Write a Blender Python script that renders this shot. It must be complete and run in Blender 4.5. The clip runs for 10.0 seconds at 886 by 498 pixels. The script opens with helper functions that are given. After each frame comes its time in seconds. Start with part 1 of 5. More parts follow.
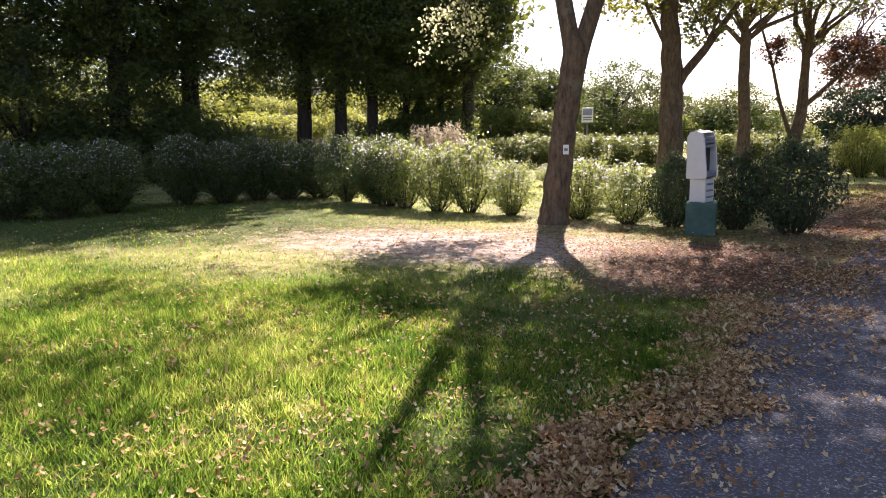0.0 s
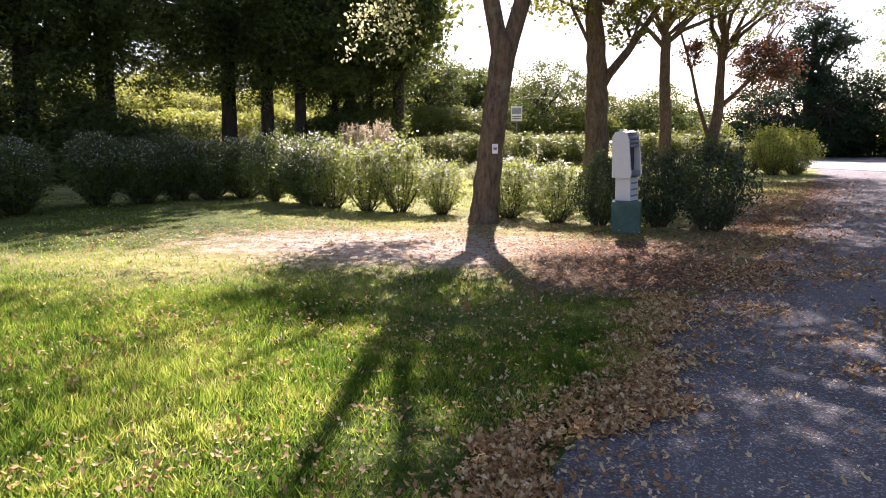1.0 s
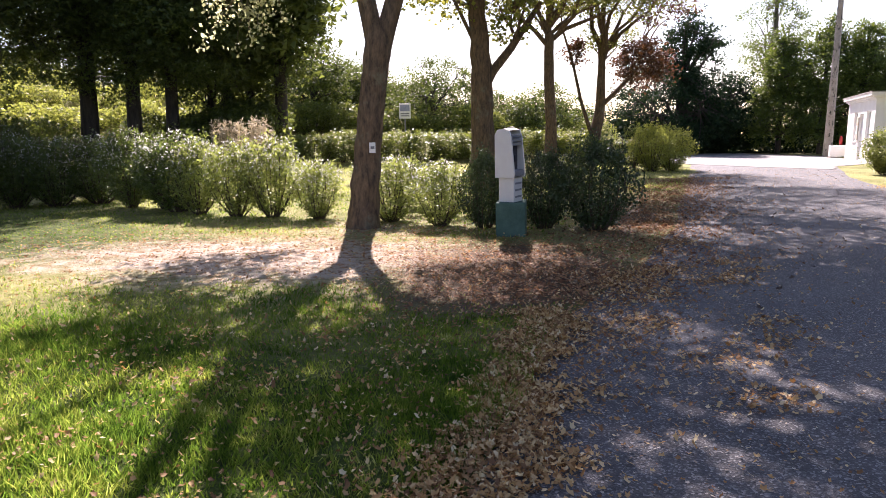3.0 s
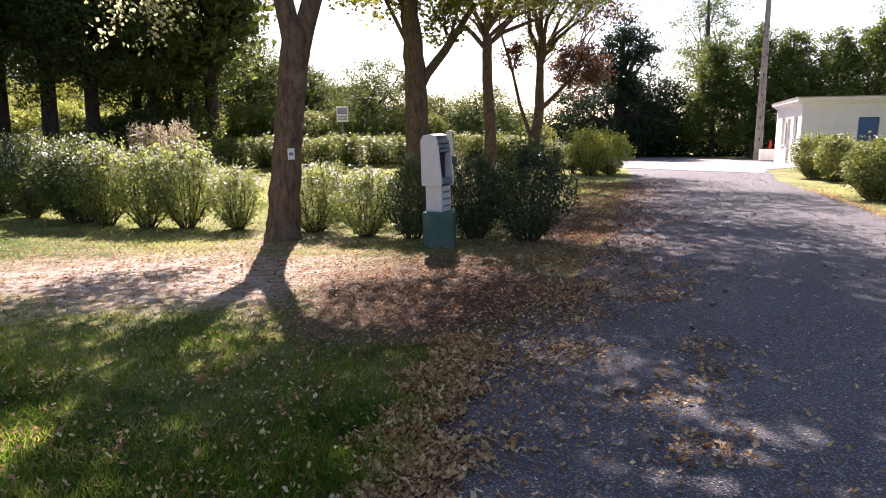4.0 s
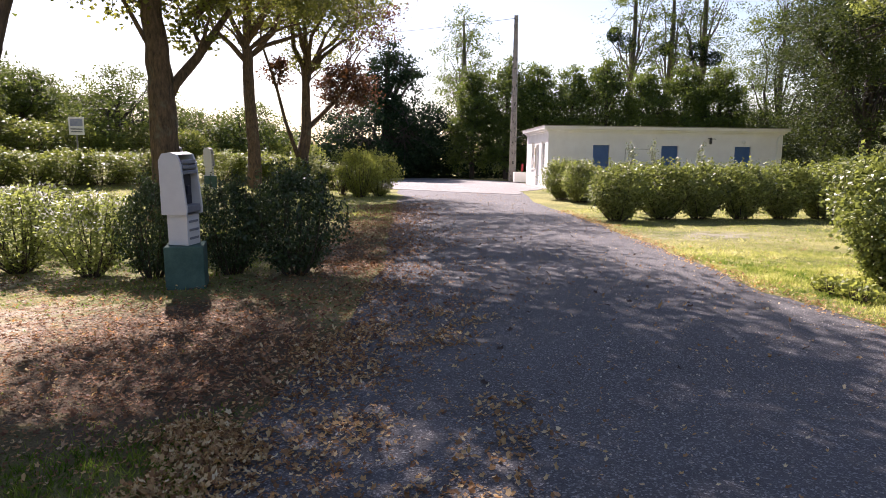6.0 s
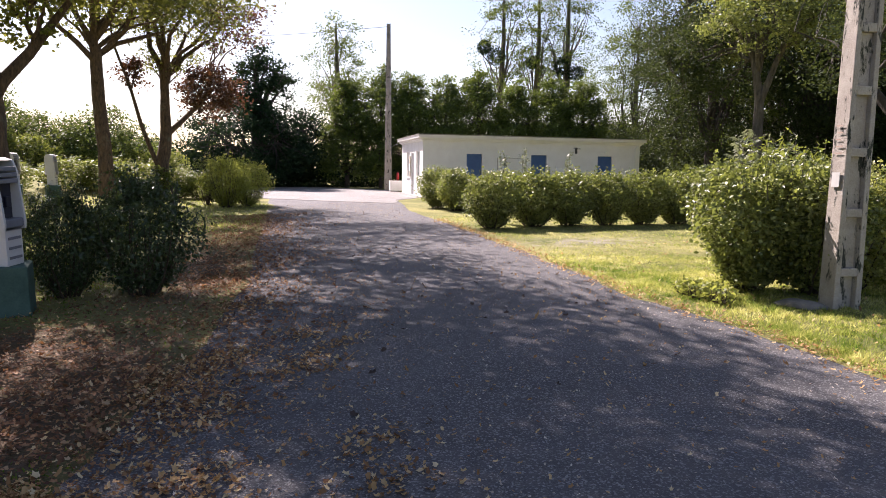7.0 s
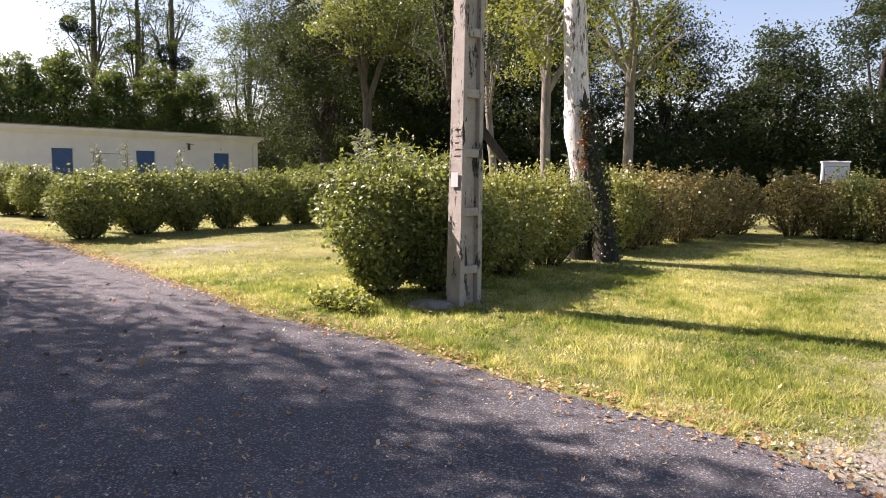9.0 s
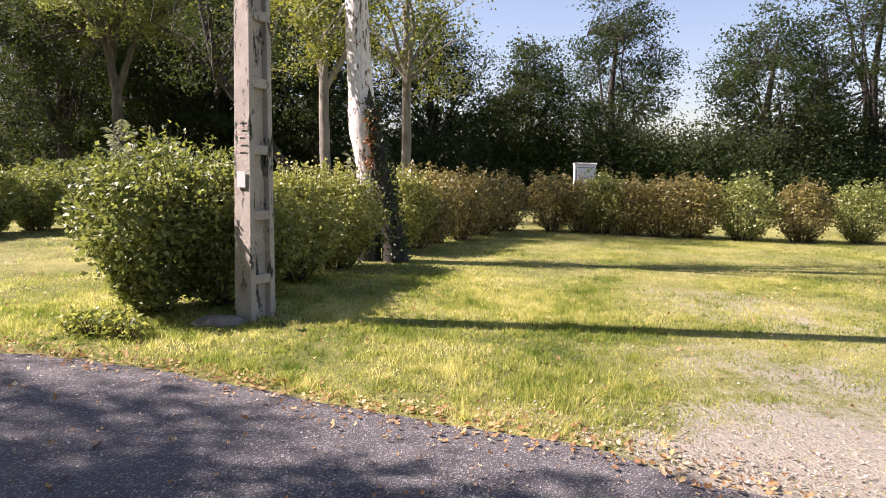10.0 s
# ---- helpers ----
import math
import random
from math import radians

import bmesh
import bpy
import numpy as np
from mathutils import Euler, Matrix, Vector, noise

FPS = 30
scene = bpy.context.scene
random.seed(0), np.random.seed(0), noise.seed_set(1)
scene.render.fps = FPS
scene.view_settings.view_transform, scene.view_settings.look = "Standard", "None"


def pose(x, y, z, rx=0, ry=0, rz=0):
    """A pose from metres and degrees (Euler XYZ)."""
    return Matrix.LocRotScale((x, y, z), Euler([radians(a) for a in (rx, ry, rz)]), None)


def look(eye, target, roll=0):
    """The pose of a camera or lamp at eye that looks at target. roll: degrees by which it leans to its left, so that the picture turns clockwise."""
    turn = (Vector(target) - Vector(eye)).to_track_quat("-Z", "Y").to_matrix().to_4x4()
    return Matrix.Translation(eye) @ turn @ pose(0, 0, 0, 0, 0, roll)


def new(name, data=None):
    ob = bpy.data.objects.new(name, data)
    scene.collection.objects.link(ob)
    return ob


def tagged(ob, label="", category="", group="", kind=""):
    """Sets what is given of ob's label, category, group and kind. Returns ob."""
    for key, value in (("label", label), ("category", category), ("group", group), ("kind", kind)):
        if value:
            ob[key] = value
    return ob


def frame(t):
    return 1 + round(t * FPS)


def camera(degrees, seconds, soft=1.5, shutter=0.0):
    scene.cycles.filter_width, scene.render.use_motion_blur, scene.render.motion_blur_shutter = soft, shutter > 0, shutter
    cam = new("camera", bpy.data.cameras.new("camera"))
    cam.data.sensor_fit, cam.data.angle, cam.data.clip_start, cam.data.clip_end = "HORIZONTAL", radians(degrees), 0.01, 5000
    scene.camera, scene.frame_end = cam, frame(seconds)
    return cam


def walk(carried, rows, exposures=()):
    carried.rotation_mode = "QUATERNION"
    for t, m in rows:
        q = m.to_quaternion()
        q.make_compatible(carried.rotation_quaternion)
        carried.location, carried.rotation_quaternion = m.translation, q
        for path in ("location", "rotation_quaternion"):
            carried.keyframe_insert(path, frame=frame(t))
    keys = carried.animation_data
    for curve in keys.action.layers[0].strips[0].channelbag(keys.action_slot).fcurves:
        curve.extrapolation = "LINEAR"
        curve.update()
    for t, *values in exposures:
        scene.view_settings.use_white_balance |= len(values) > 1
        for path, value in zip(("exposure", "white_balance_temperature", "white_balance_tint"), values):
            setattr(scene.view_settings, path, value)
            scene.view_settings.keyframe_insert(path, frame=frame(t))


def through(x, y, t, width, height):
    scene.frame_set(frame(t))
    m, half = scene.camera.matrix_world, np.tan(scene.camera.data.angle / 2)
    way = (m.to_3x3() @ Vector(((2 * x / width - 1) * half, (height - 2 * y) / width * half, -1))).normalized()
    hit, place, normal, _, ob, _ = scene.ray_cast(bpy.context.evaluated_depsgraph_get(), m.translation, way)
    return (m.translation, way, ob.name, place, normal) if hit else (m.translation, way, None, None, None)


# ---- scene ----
cam = camera(68.1, 10.0, 0.9)

PATH = [
    (0, (0.109, -0.256, 1.331), (-0.166, 1.699, 1.01), -0.6),
    (0.5, (0.142, -0.212, 1.342), (-0.017, 1.754, 1.016), -0.4),
    (1, (0.138, -0.119, 1.346), (0.066, 1.853, 1.017), -0.4),
    (1.5, (0.134, 0.019, 1.365), (0.19, 1.99, 1.029), -0.4),
    (2, (0.208, 0.181, 1.35), (0.337, 2.148, 1.012), -0.6),
    (3.5, (0.572, 0.846, 1.364), (0.876, 2.795, 1.028), -0.4),
    (4, (0.764, 1.097, 1.387), (1.166, 3.028, 1.056), -0.4),
    (4.5, (0.828, 1.375, 1.386), (1.437, 3.251, 1.054), -0.1),
    (5, (0.893, 1.598, 1.392), (1.694, 3.403, 1.073), 0.2),
    (6.5, (1.26, 2.088, 1.417), (2.436, 3.687, 1.168), 0.8),
    (7, (1.401, 2.215, 1.404), (2.738, 3.683, 1.163), 0.8),
    (7.5, (1.636, 2.351, 1.419), (3.073, 3.722, 1.183), 0.7),
    (8, (1.824, 2.521, 1.415), (3.441, 3.675, 1.181), 0.9),
    (8.5, (2.003, 2.663, 1.426), (3.809, 3.49, 1.194), 0.9),
    (9, (2.27, 2.796, 1.429), (4.185, 3.324, 1.197), 0.9),
    (9.5, (2.491, 2.941, 1.433), (4.465, 3.169, 1.203), 1.0),
    (10, (2.679, 3.116, 1.428), (4.66, 2.961, 1.206), 1.2),
]
walk(cam, [(t, look(eye, target, roll)) for t, eye, target, roll in PATH], [(0, 1.93, 6500, 32), (3.5, 1.80, 6500, 31), (7, 1.47, 6550, 29), (10, 1.60, 6700, 31)])

# ---- world and sun ----
SUN_EL, SUN_AZ = radians(44), radians(8.3)
SUN_WAY = Vector((math.sin(SUN_AZ) * math.cos(SUN_EL), math.cos(SUN_AZ) * math.cos(SUN_EL), math.sin(SUN_EL)))
world = bpy.data.worlds.new("sky")
scene.world = world
world.use_nodes = True
sky = world.node_tree.nodes.new("ShaderNodeTexSky")
sky.sky_type, sky.sun_disc = "NISHITA", False
sky.sun_elevation, sky.sun_rotation = SUN_EL, SUN_AZ
sky.air_density, sky.dust_density, sky.ozone_density = 1.3, 1.0, 2.0
world.node_tree.links.new(sky.outputs[0], world.node_tree.nodes["Background"].inputs[0])
world.node_tree.nodes["Background"].inputs[1].default_value = 0.061
sun = new("sun", bpy.data.lights.new("sun", "SUN"))
sun.data.energy, sun.data.angle, sun.data.color = 4.9, radians(0.55), (1.0, 0.95, 0.87)
sun.matrix_world = look(SUN_WAY * 60, (0, 0, 0))


# ---- material helpers ----
def material(name):
    m = bpy.data.materials.new(name)
    m.use_nodes = True
    nt = m.node_tree
    return m, nt, nt.nodes["Principled BSDF"]


def node(nt, kind, **values):
    n = nt.nodes.new(kind)
    for key, value in values.items():
        n.inputs[key].default_value = value
    return n


def noise_tex(nt, scale, detail=4.0, rough=0.6, vector=None):
    n = node(nt, "ShaderNodeTexNoise", Scale=scale, Detail=detail, Roughness=rough)
    if vector is None:
        vector = nt.nodes.new("ShaderNodeNewGeometry").outputs["Position"]
    nt.links.new(vector, n.inputs["Vector"])
    return n.outputs["Fac"]


def ramp(nt, fac, *stops):
    n = nt.nodes.new("ShaderNodeValToRGB")
    el = n.color_ramp.elements
    while len(el) < len(stops):
        el.new(0.5)
    for e, (at, colour) in zip(el, stops):
        e.position, e.color = at, (*colour, 1) if len(colour) == 3 else colour
    nt.links.new(fac, n.inputs[0])
    return n.outputs[0]


def grey(nt, fac, lo, hi):
    n = nt.nodes.new("ShaderNodeMapRange")
    n.inputs[1].default_value, n.inputs[2].default_value = lo, hi
    nt.links.new(fac, n.inputs[0])
    return n.outputs[0]


def math_node(nt, op, a, b=0.0):
    n = nt.nodes.new("ShaderNodeMath")
    n.operation = op
    for k, v in enumerate((a, b)):
        if isinstance(v, (int, float)):
            n.inputs[k].default_value = v
        else:
            nt.links.new(v, n.inputs[k])
    return n.outputs[0]


def mix(nt, fac, a, b, kind="MIX"):
    n = nt.nodes.new("ShaderNodeMixRGB")
    n.blend_type = kind
    for k, v in enumerate((fac, a, b)):
        if isinstance(v, (int, float)):
            n.inputs[k].default_value = v
        elif isinstance(v, tuple):
            n.inputs[k].default_value = (*v, 1)
        else:
            nt.links.new(v, n.inputs[k])
    return n.outputs[0]


def bump(nt, shader, height, strength, distance):
    n = node(nt, "ShaderNodeBump", Strength=strength, Distance=distance)
    nt.links.new(height, n.inputs["Height"])
    nt.links.new(n.outputs[0], shader.inputs["Normal"])


def leaf_material(name, dark, light, glow, through=0.42, gloss=0.35, rough=0.45):
    """A leaf: two greens mixed from leaf to leaf, light let through in the colour glow."""
    m, nt, p = material(name)
    geo = nt.nodes.new("ShaderNodeNewGeometry")
    patch = noise_tex(nt, 0.9, 2.0)
    fac = math_node(nt, "ADD", math_node(nt, "MULTIPLY", geo.outputs["Random Per Island"], 0.65), math_node(nt, "MULTIPLY", patch, 0.35))
    nt.links.new(ramp(nt, fac, (0.15, dark), (0.85, light)), p.inputs["Base Color"])
    p.inputs["Roughness"].default_value = rough
    p.inputs["Specular IOR Level"].default_value = gloss
    t = nt.nodes.new("ShaderNodeBsdfTranslucent")
    nt.links.new(ramp(nt, fac, (0.15, tuple(v * 0.6 for v in glow)), (0.85, glow)), t.inputs["Color"])
    mx = node(nt, "ShaderNodeMixShader", Fac=through)
    nt.links.new(p.outputs[0], mx.inputs[1])
    nt.links.new(t.outputs[0], mx.inputs[2])
    nt.links.new(mx.outputs[0], nt.nodes["Material Output"].inputs["Surface"])
    return m


def solid_material(name, colour, other, scale=8.0, rough=0.7, relief=0.3, depth=0.01, fine=60.0, metal=0.0):
    """A surface of one colour that drifts to another in stains, with fine relief."""
    m, nt, p = material(name)
    co = nt.nodes.new("ShaderNodeTexCoord").outputs["Object"]
    a, b = noise_tex(nt, scale, 5.0, 0.65, co), noise_tex(nt, fine, 3.0, 0.6, co)
    fac = math_node(nt, "ADD", math_node(nt, "MULTIPLY", a, 0.75), math_node(nt, "MULTIPLY", b, 0.25))
    nt.links.new(ramp(nt, fac, (0.35, colour), (0.7, other)), p.inputs["Base Color"])
    p.inputs["Roughness"].default_value, p.inputs["Metallic"].default_value = rough, metal
    bump(nt, p, fac, relief, depth)
    return m


def bark_material(name, dark, light, scale=9.0, stretch=0.25, lichen=None):
    m, nt, p = material(name)
    co = nt.nodes.new("ShaderNodeTexCoord").outputs["Object"]
    mp = nt.nodes.new("ShaderNodeMapping")
    mp.inputs["Scale"].default_value = (1, 1, stretch)
    nt.links.new(co, mp.inputs[0])
    a = noise_tex(nt, scale, 6.0, 0.7, mp.outputs[0])
    c = ramp(nt, a, (0.32, dark), (0.68, light))
    if lichen:
        c = mix(nt, grey(nt, noise_tex(nt, 2.6, 5.0, 0.75, co), 0.55, 0.68), c, lichen)
    nt.links.new(c, p.inputs["Base Color"])
    p.inputs["Roughness"].default_value = 0.9
    bump(nt, p, a, 1.0, 0.03)
    return m


# ---- mesh helpers ----
def fast_mesh(name, verts, quads, mat, smooth=False):
    """A mesh of quads or triangles from arrays."""
    me = bpy.data.meshes.new(name)
    v, q = np.asarray(verts, np.float32).reshape(-1, 3), np.asarray(quads, np.int32)
    me.vertices.add(len(v))
    me.vertices.foreach_set("co", v.ravel())
    me.loops.add(q.size)
    me.loops.foreach_set("vertex_index", q.ravel())
    me.polygons.add(len(q))
    me.polygons.foreach_set("loop_start", np.arange(0, q.size, q.shape[1], dtype=np.int32))
    me.polygons.foreach_set("use_smooth", np.full(len(q), smooth))
    me.update(calc_edges=True)
    me.materials.append(mat)
    return me


def part_of(name, me, parent, label=""):
    ob = new(name, me)
    ob.parent = parent
    return tagged(ob, label)


def part(name, bm, mat, parent=None, label="", smooth=False):
    """One bmesh as one mesh object, under a thing or a part."""
    me = bpy.data.meshes.new(name)
    bm.to_mesh(me)
    bm.free()
    me.materials.append(mat)
    if smooth:
        me.polygons.foreach_set("use_smooth", [True] * len(me.polygons))
    ob = new(name, me)
    ob.parent = parent
    return tagged(ob, label)


def box(bm, x0, y0, z0, x1, y1, z1, bevel=0.0):
    """A box between two corners, its edges rounded by bevel."""
    r = bmesh.ops.create_cube(bm, size=1.0)
    for v in r["verts"]:
        v.co = Vector(((x0 + x1) / 2 + v.co.x * (x1 - x0), (y0 + y1) / 2 + v.co.y * (y1 - y0), (z0 + z1) / 2 + v.co.z * (z1 - z0)))
    if bevel:
        edges = list({e for v in r["verts"] for e in v.link_edges})
        bmesh.ops.bevel(bm, geom=edges, offset=bevel, segments=2, profile=0.5, affect="EDGES")
    return bm


def boxes(*items, bevel=0.0):
    bm = bmesh.new()
    for it in items:
        box(bm, *it, bevel=bevel)
    return bm


class Tubes:
    """Gathers tapered tubes along paths into one mesh."""

    def __init__(self):
        self.v, self.q, self.n = [], [], 0

    def add(self, path, radii, sides=8, rough=0.0, rng=None):
        path = np.asarray(path, float)
        way = np.gradient(path, axis=0)
        way /= np.linalg.norm(way, axis=1)[:, None] + 1e-9
        ref = np.array([1.0, 0.0, 0.0]) if abs(way[0][0]) < 0.8 else np.array([0.0, 1.0, 0.0])
        u = np.cross(way, ref)
        u /= np.linalg.norm(u, axis=1)[:, None] + 1e-9
        w = np.cross(way, u)
        ang = np.arange(sides) * 2 * np.pi / sides
        rad = np.asarray(radii, float)[:, None] * np.ones(sides)
        if rough and rng is not None:
            rad = rad * (1 + rough * rng.normal(size=rad.shape))
        ring = path[:, None] + rad[..., None] * (np.cos(ang)[None, :, None] * u[:, None] + np.sin(ang)[None, :, None] * w[:, None])
        k, m = np.arange(len(path) - 1)[:, None] * sides, np.arange(sides)[None]
        nx = (m + 1) % sides
        self.q.append((np.stack([k + m, k + nx, k + sides + nx, k + sides + m], -1) + self.n).reshape(-1, 4))
        self.v.append(ring.reshape(-1, 3))
        self.n += ring.size // 3

    def mesh(self, name, mat):
        return fast_mesh(name, np.concatenate(self.v), np.concatenate(self.q), mat, True)


def leaves(rng, centres, size, flat=0.35, droop=0.0, slim=0.55, corners=4):
    """Folded four-cornered leaves (or three-cornered far off) at the centres, turned at random; flat: how much they lie level."""
    n = len(centres)
    size = (size * rng.uniform(0.6, 1.25, n))[:, None]
    a = rng.normal(size=(n, 3))
    a[:, 2] = a[:, 2] * (1 - flat) - droop
    a /= np.linalg.norm(a, axis=1)[:, None]
    up = rng.normal(size=(n, 3)) * 0.7 + np.array([0, 0, 0.4 + flat])
    b = np.cross(a, up)
    b /= np.linalg.norm(b, axis=1)[:, None] + 1e-9
    c = np.cross(b, a)
    if corners == 3:
        back = centres - a * size * 0.4
        tri = np.stack([back - b * size * slim * 0.5, back + b * size * slim * 0.5, centres + a * size * 0.6], 1)
        return tri.reshape(-1, 3), np.arange(3 * n).reshape(-1, 3)
    mid = centres + a * size * 0.05
    quad = np.stack([centres - a * size * 0.5, mid + b * size * slim * 0.5 + c * size * 0.1, centres + a * size * 0.5, mid - b * size * slim * 0.5 + c * size * 0.1], 1)
    return quad.reshape(-1, 3), np.arange(4 * n).reshape(-1, 4)


def bend(rng, a, b, steps=6, wander=0.06, sag=0.0):
    """A wandering path from a to b."""
    a, b = np.asarray(a, float), np.asarray(b, float)
    t = np.linspace(0, 1, steps)[:, None]
    off = np.cumsum(rng.normal(size=(steps, 3)), 0) * wander * np.linalg.norm(b - a) / steps**0.5
    off -= t * off[-1] + (1 - t) * off[0]
    out = a + (b - a) * t + off
    out[:, 2] += sag * np.sin(np.pi * t[:, 0]) * np.linalg.norm(b - a)
    return out


# ---- materials ----
LEAF_MAPLE = leaf_material("maple_leaf", (0.03, 0.052, 0.01), (0.085, 0.11, 0.016), (0.46, 0.46, 0.075), 0.34)
LEAF_RUSSET = leaf_material("russet_leaf", (0.028, 0.016, 0.01), (0.095, 0.048, 0.022), (0.22, 0.09, 0.032), 0.3)
LEAF_POPLAR = leaf_material("poplar_leaf", (0.028, 0.048, 0.019), (0.07, 0.1, 0.032), (0.30, 0.36, 0.06), 0.3, 0.2, 0.5)
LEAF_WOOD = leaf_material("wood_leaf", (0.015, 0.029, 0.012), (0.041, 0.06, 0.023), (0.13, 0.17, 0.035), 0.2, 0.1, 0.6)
LEAF_HORNBEAM = leaf_material("hornbeam_leaf", (0.026, 0.055, 0.012), (0.075, 0.12, 0.022), (0.24, 0.31, 0.045), 0.3, 0.25, 0.5)
LEAF_DARK = leaf_material("conifer_leaf", (0.012, 0.028, 0.016), (0.03, 0.055, 0.025), (0.05, 0.09, 0.03), 0.15, 0.04, 0.7)
LEAF_BRAMBLE = leaf_material("bramble_leaf", (0.055, 0.085, 0.016), (0.20, 0.225, 0.045), (0.56, 0.60, 0.11), 0.43)
LEAF_FAR = leaf_material("thicket_leaf", (0.05, 0.085, 0.018), (0.14, 0.19, 0.04), (0.40, 0.45, 0.07), 0.33)
LEAF_HEDGE = leaf_material("hibiscus_leaf", (0.016, 0.034, 0.011), (0.06, 0.092, 0.026), (0.34, 0.45, 0.08), 0.27, 0.4, 0.4)
PALE_TIP = leaf_material("pale_tip_leaf", (0.30, 0.31, 0.27), (0.55, 0.55, 0.50), (0.75, 0.75, 0.68), 0.5, 0.3)
# Much paler copy of maple_leaf: the backlit sun glow is put into the colour.
LEAF_PAINTED_SUN = leaf_material("painted_sun_maple_leaf", (0.12, 0.14, 0.05), (0.28, 0.29, 0.13), (0.82, 0.82, 0.42), 0.55)
LEAF_YELLOW = leaf_material("yellowing_leaf", (0.035, 0.065, 0.014), (0.16, 0.19, 0.055), (0.54, 0.62, 0.14), 0.4, 0.4)
LEAF_PRIVET = leaf_material("dark_hedge_leaf", (0.019, 0.038, 0.016), (0.05, 0.08, 0.03), (0.12, 0.17, 0.035), 0.2, 0.4, 0.38)
LEAF_OLIVE = leaf_material("olive_hedge_leaf", (0.022, 0.045, 0.013), (0.29, 0.31, 0.10), (0.52, 0.60, 0.11), 0.24, 0.4, 0.42)
LEAF_THICKET = leaf_material("round_tree_leaf", (0.022, 0.048, 0.012), (0.075, 0.115, 0.028), (0.27, 0.34, 0.06), 0.24, 0.15, 0.55)
LEAF_RUSTY = leaf_material("rusty_hedge_leaf", (0.04, 0.048, 0.014), (0.32, 0.26, 0.085), (0.44, 0.37, 0.09), 0.2, 0.4, 0.4)
LEAF_BIRCH = leaf_material("birch_leaf", (0.06, 0.085, 0.018), (0.15, 0.175, 0.03), (0.36, 0.39, 0.055), 0.38)
BARK_MAPLE = bark_material("maple_bark", (0.034, 0.022, 0.014), (0.19, 0.122, 0.072), 16, 0.3, (0.15, 0.132, 0.088))
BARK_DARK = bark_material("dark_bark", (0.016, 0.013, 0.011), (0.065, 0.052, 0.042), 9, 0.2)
LEAF_LIME = leaf_material("lime_hedge_leaf", (0.045, 0.068, 0.018), (0.37, 0.37, 0.12), (0.62, 0.66, 0.13), 0.27, 0.42, 0.42)
# Pale bark toned down; on the forked tree shade is put into this colour.
BARK_WOOD = bark_material("shaded_bark", (0.04, 0.034, 0.027), (0.15, 0.13, 0.10), 10, 0.25)
LEAF_DRY = leaf_material("withered_leaf", (0.16, 0.06, 0.025), (0.42, 0.20, 0.085), (0.4, 0.18, 0.06), 0.25)
BARK_PALE = bark_material("pale_bark", (0.10, 0.09, 0.075), (0.30, 0.27, 0.22), 8, 0.2)
STEM = solid_material("shrub_stem", (0.03, 0.02, 0.013), (0.08, 0.055, 0.035), 6)


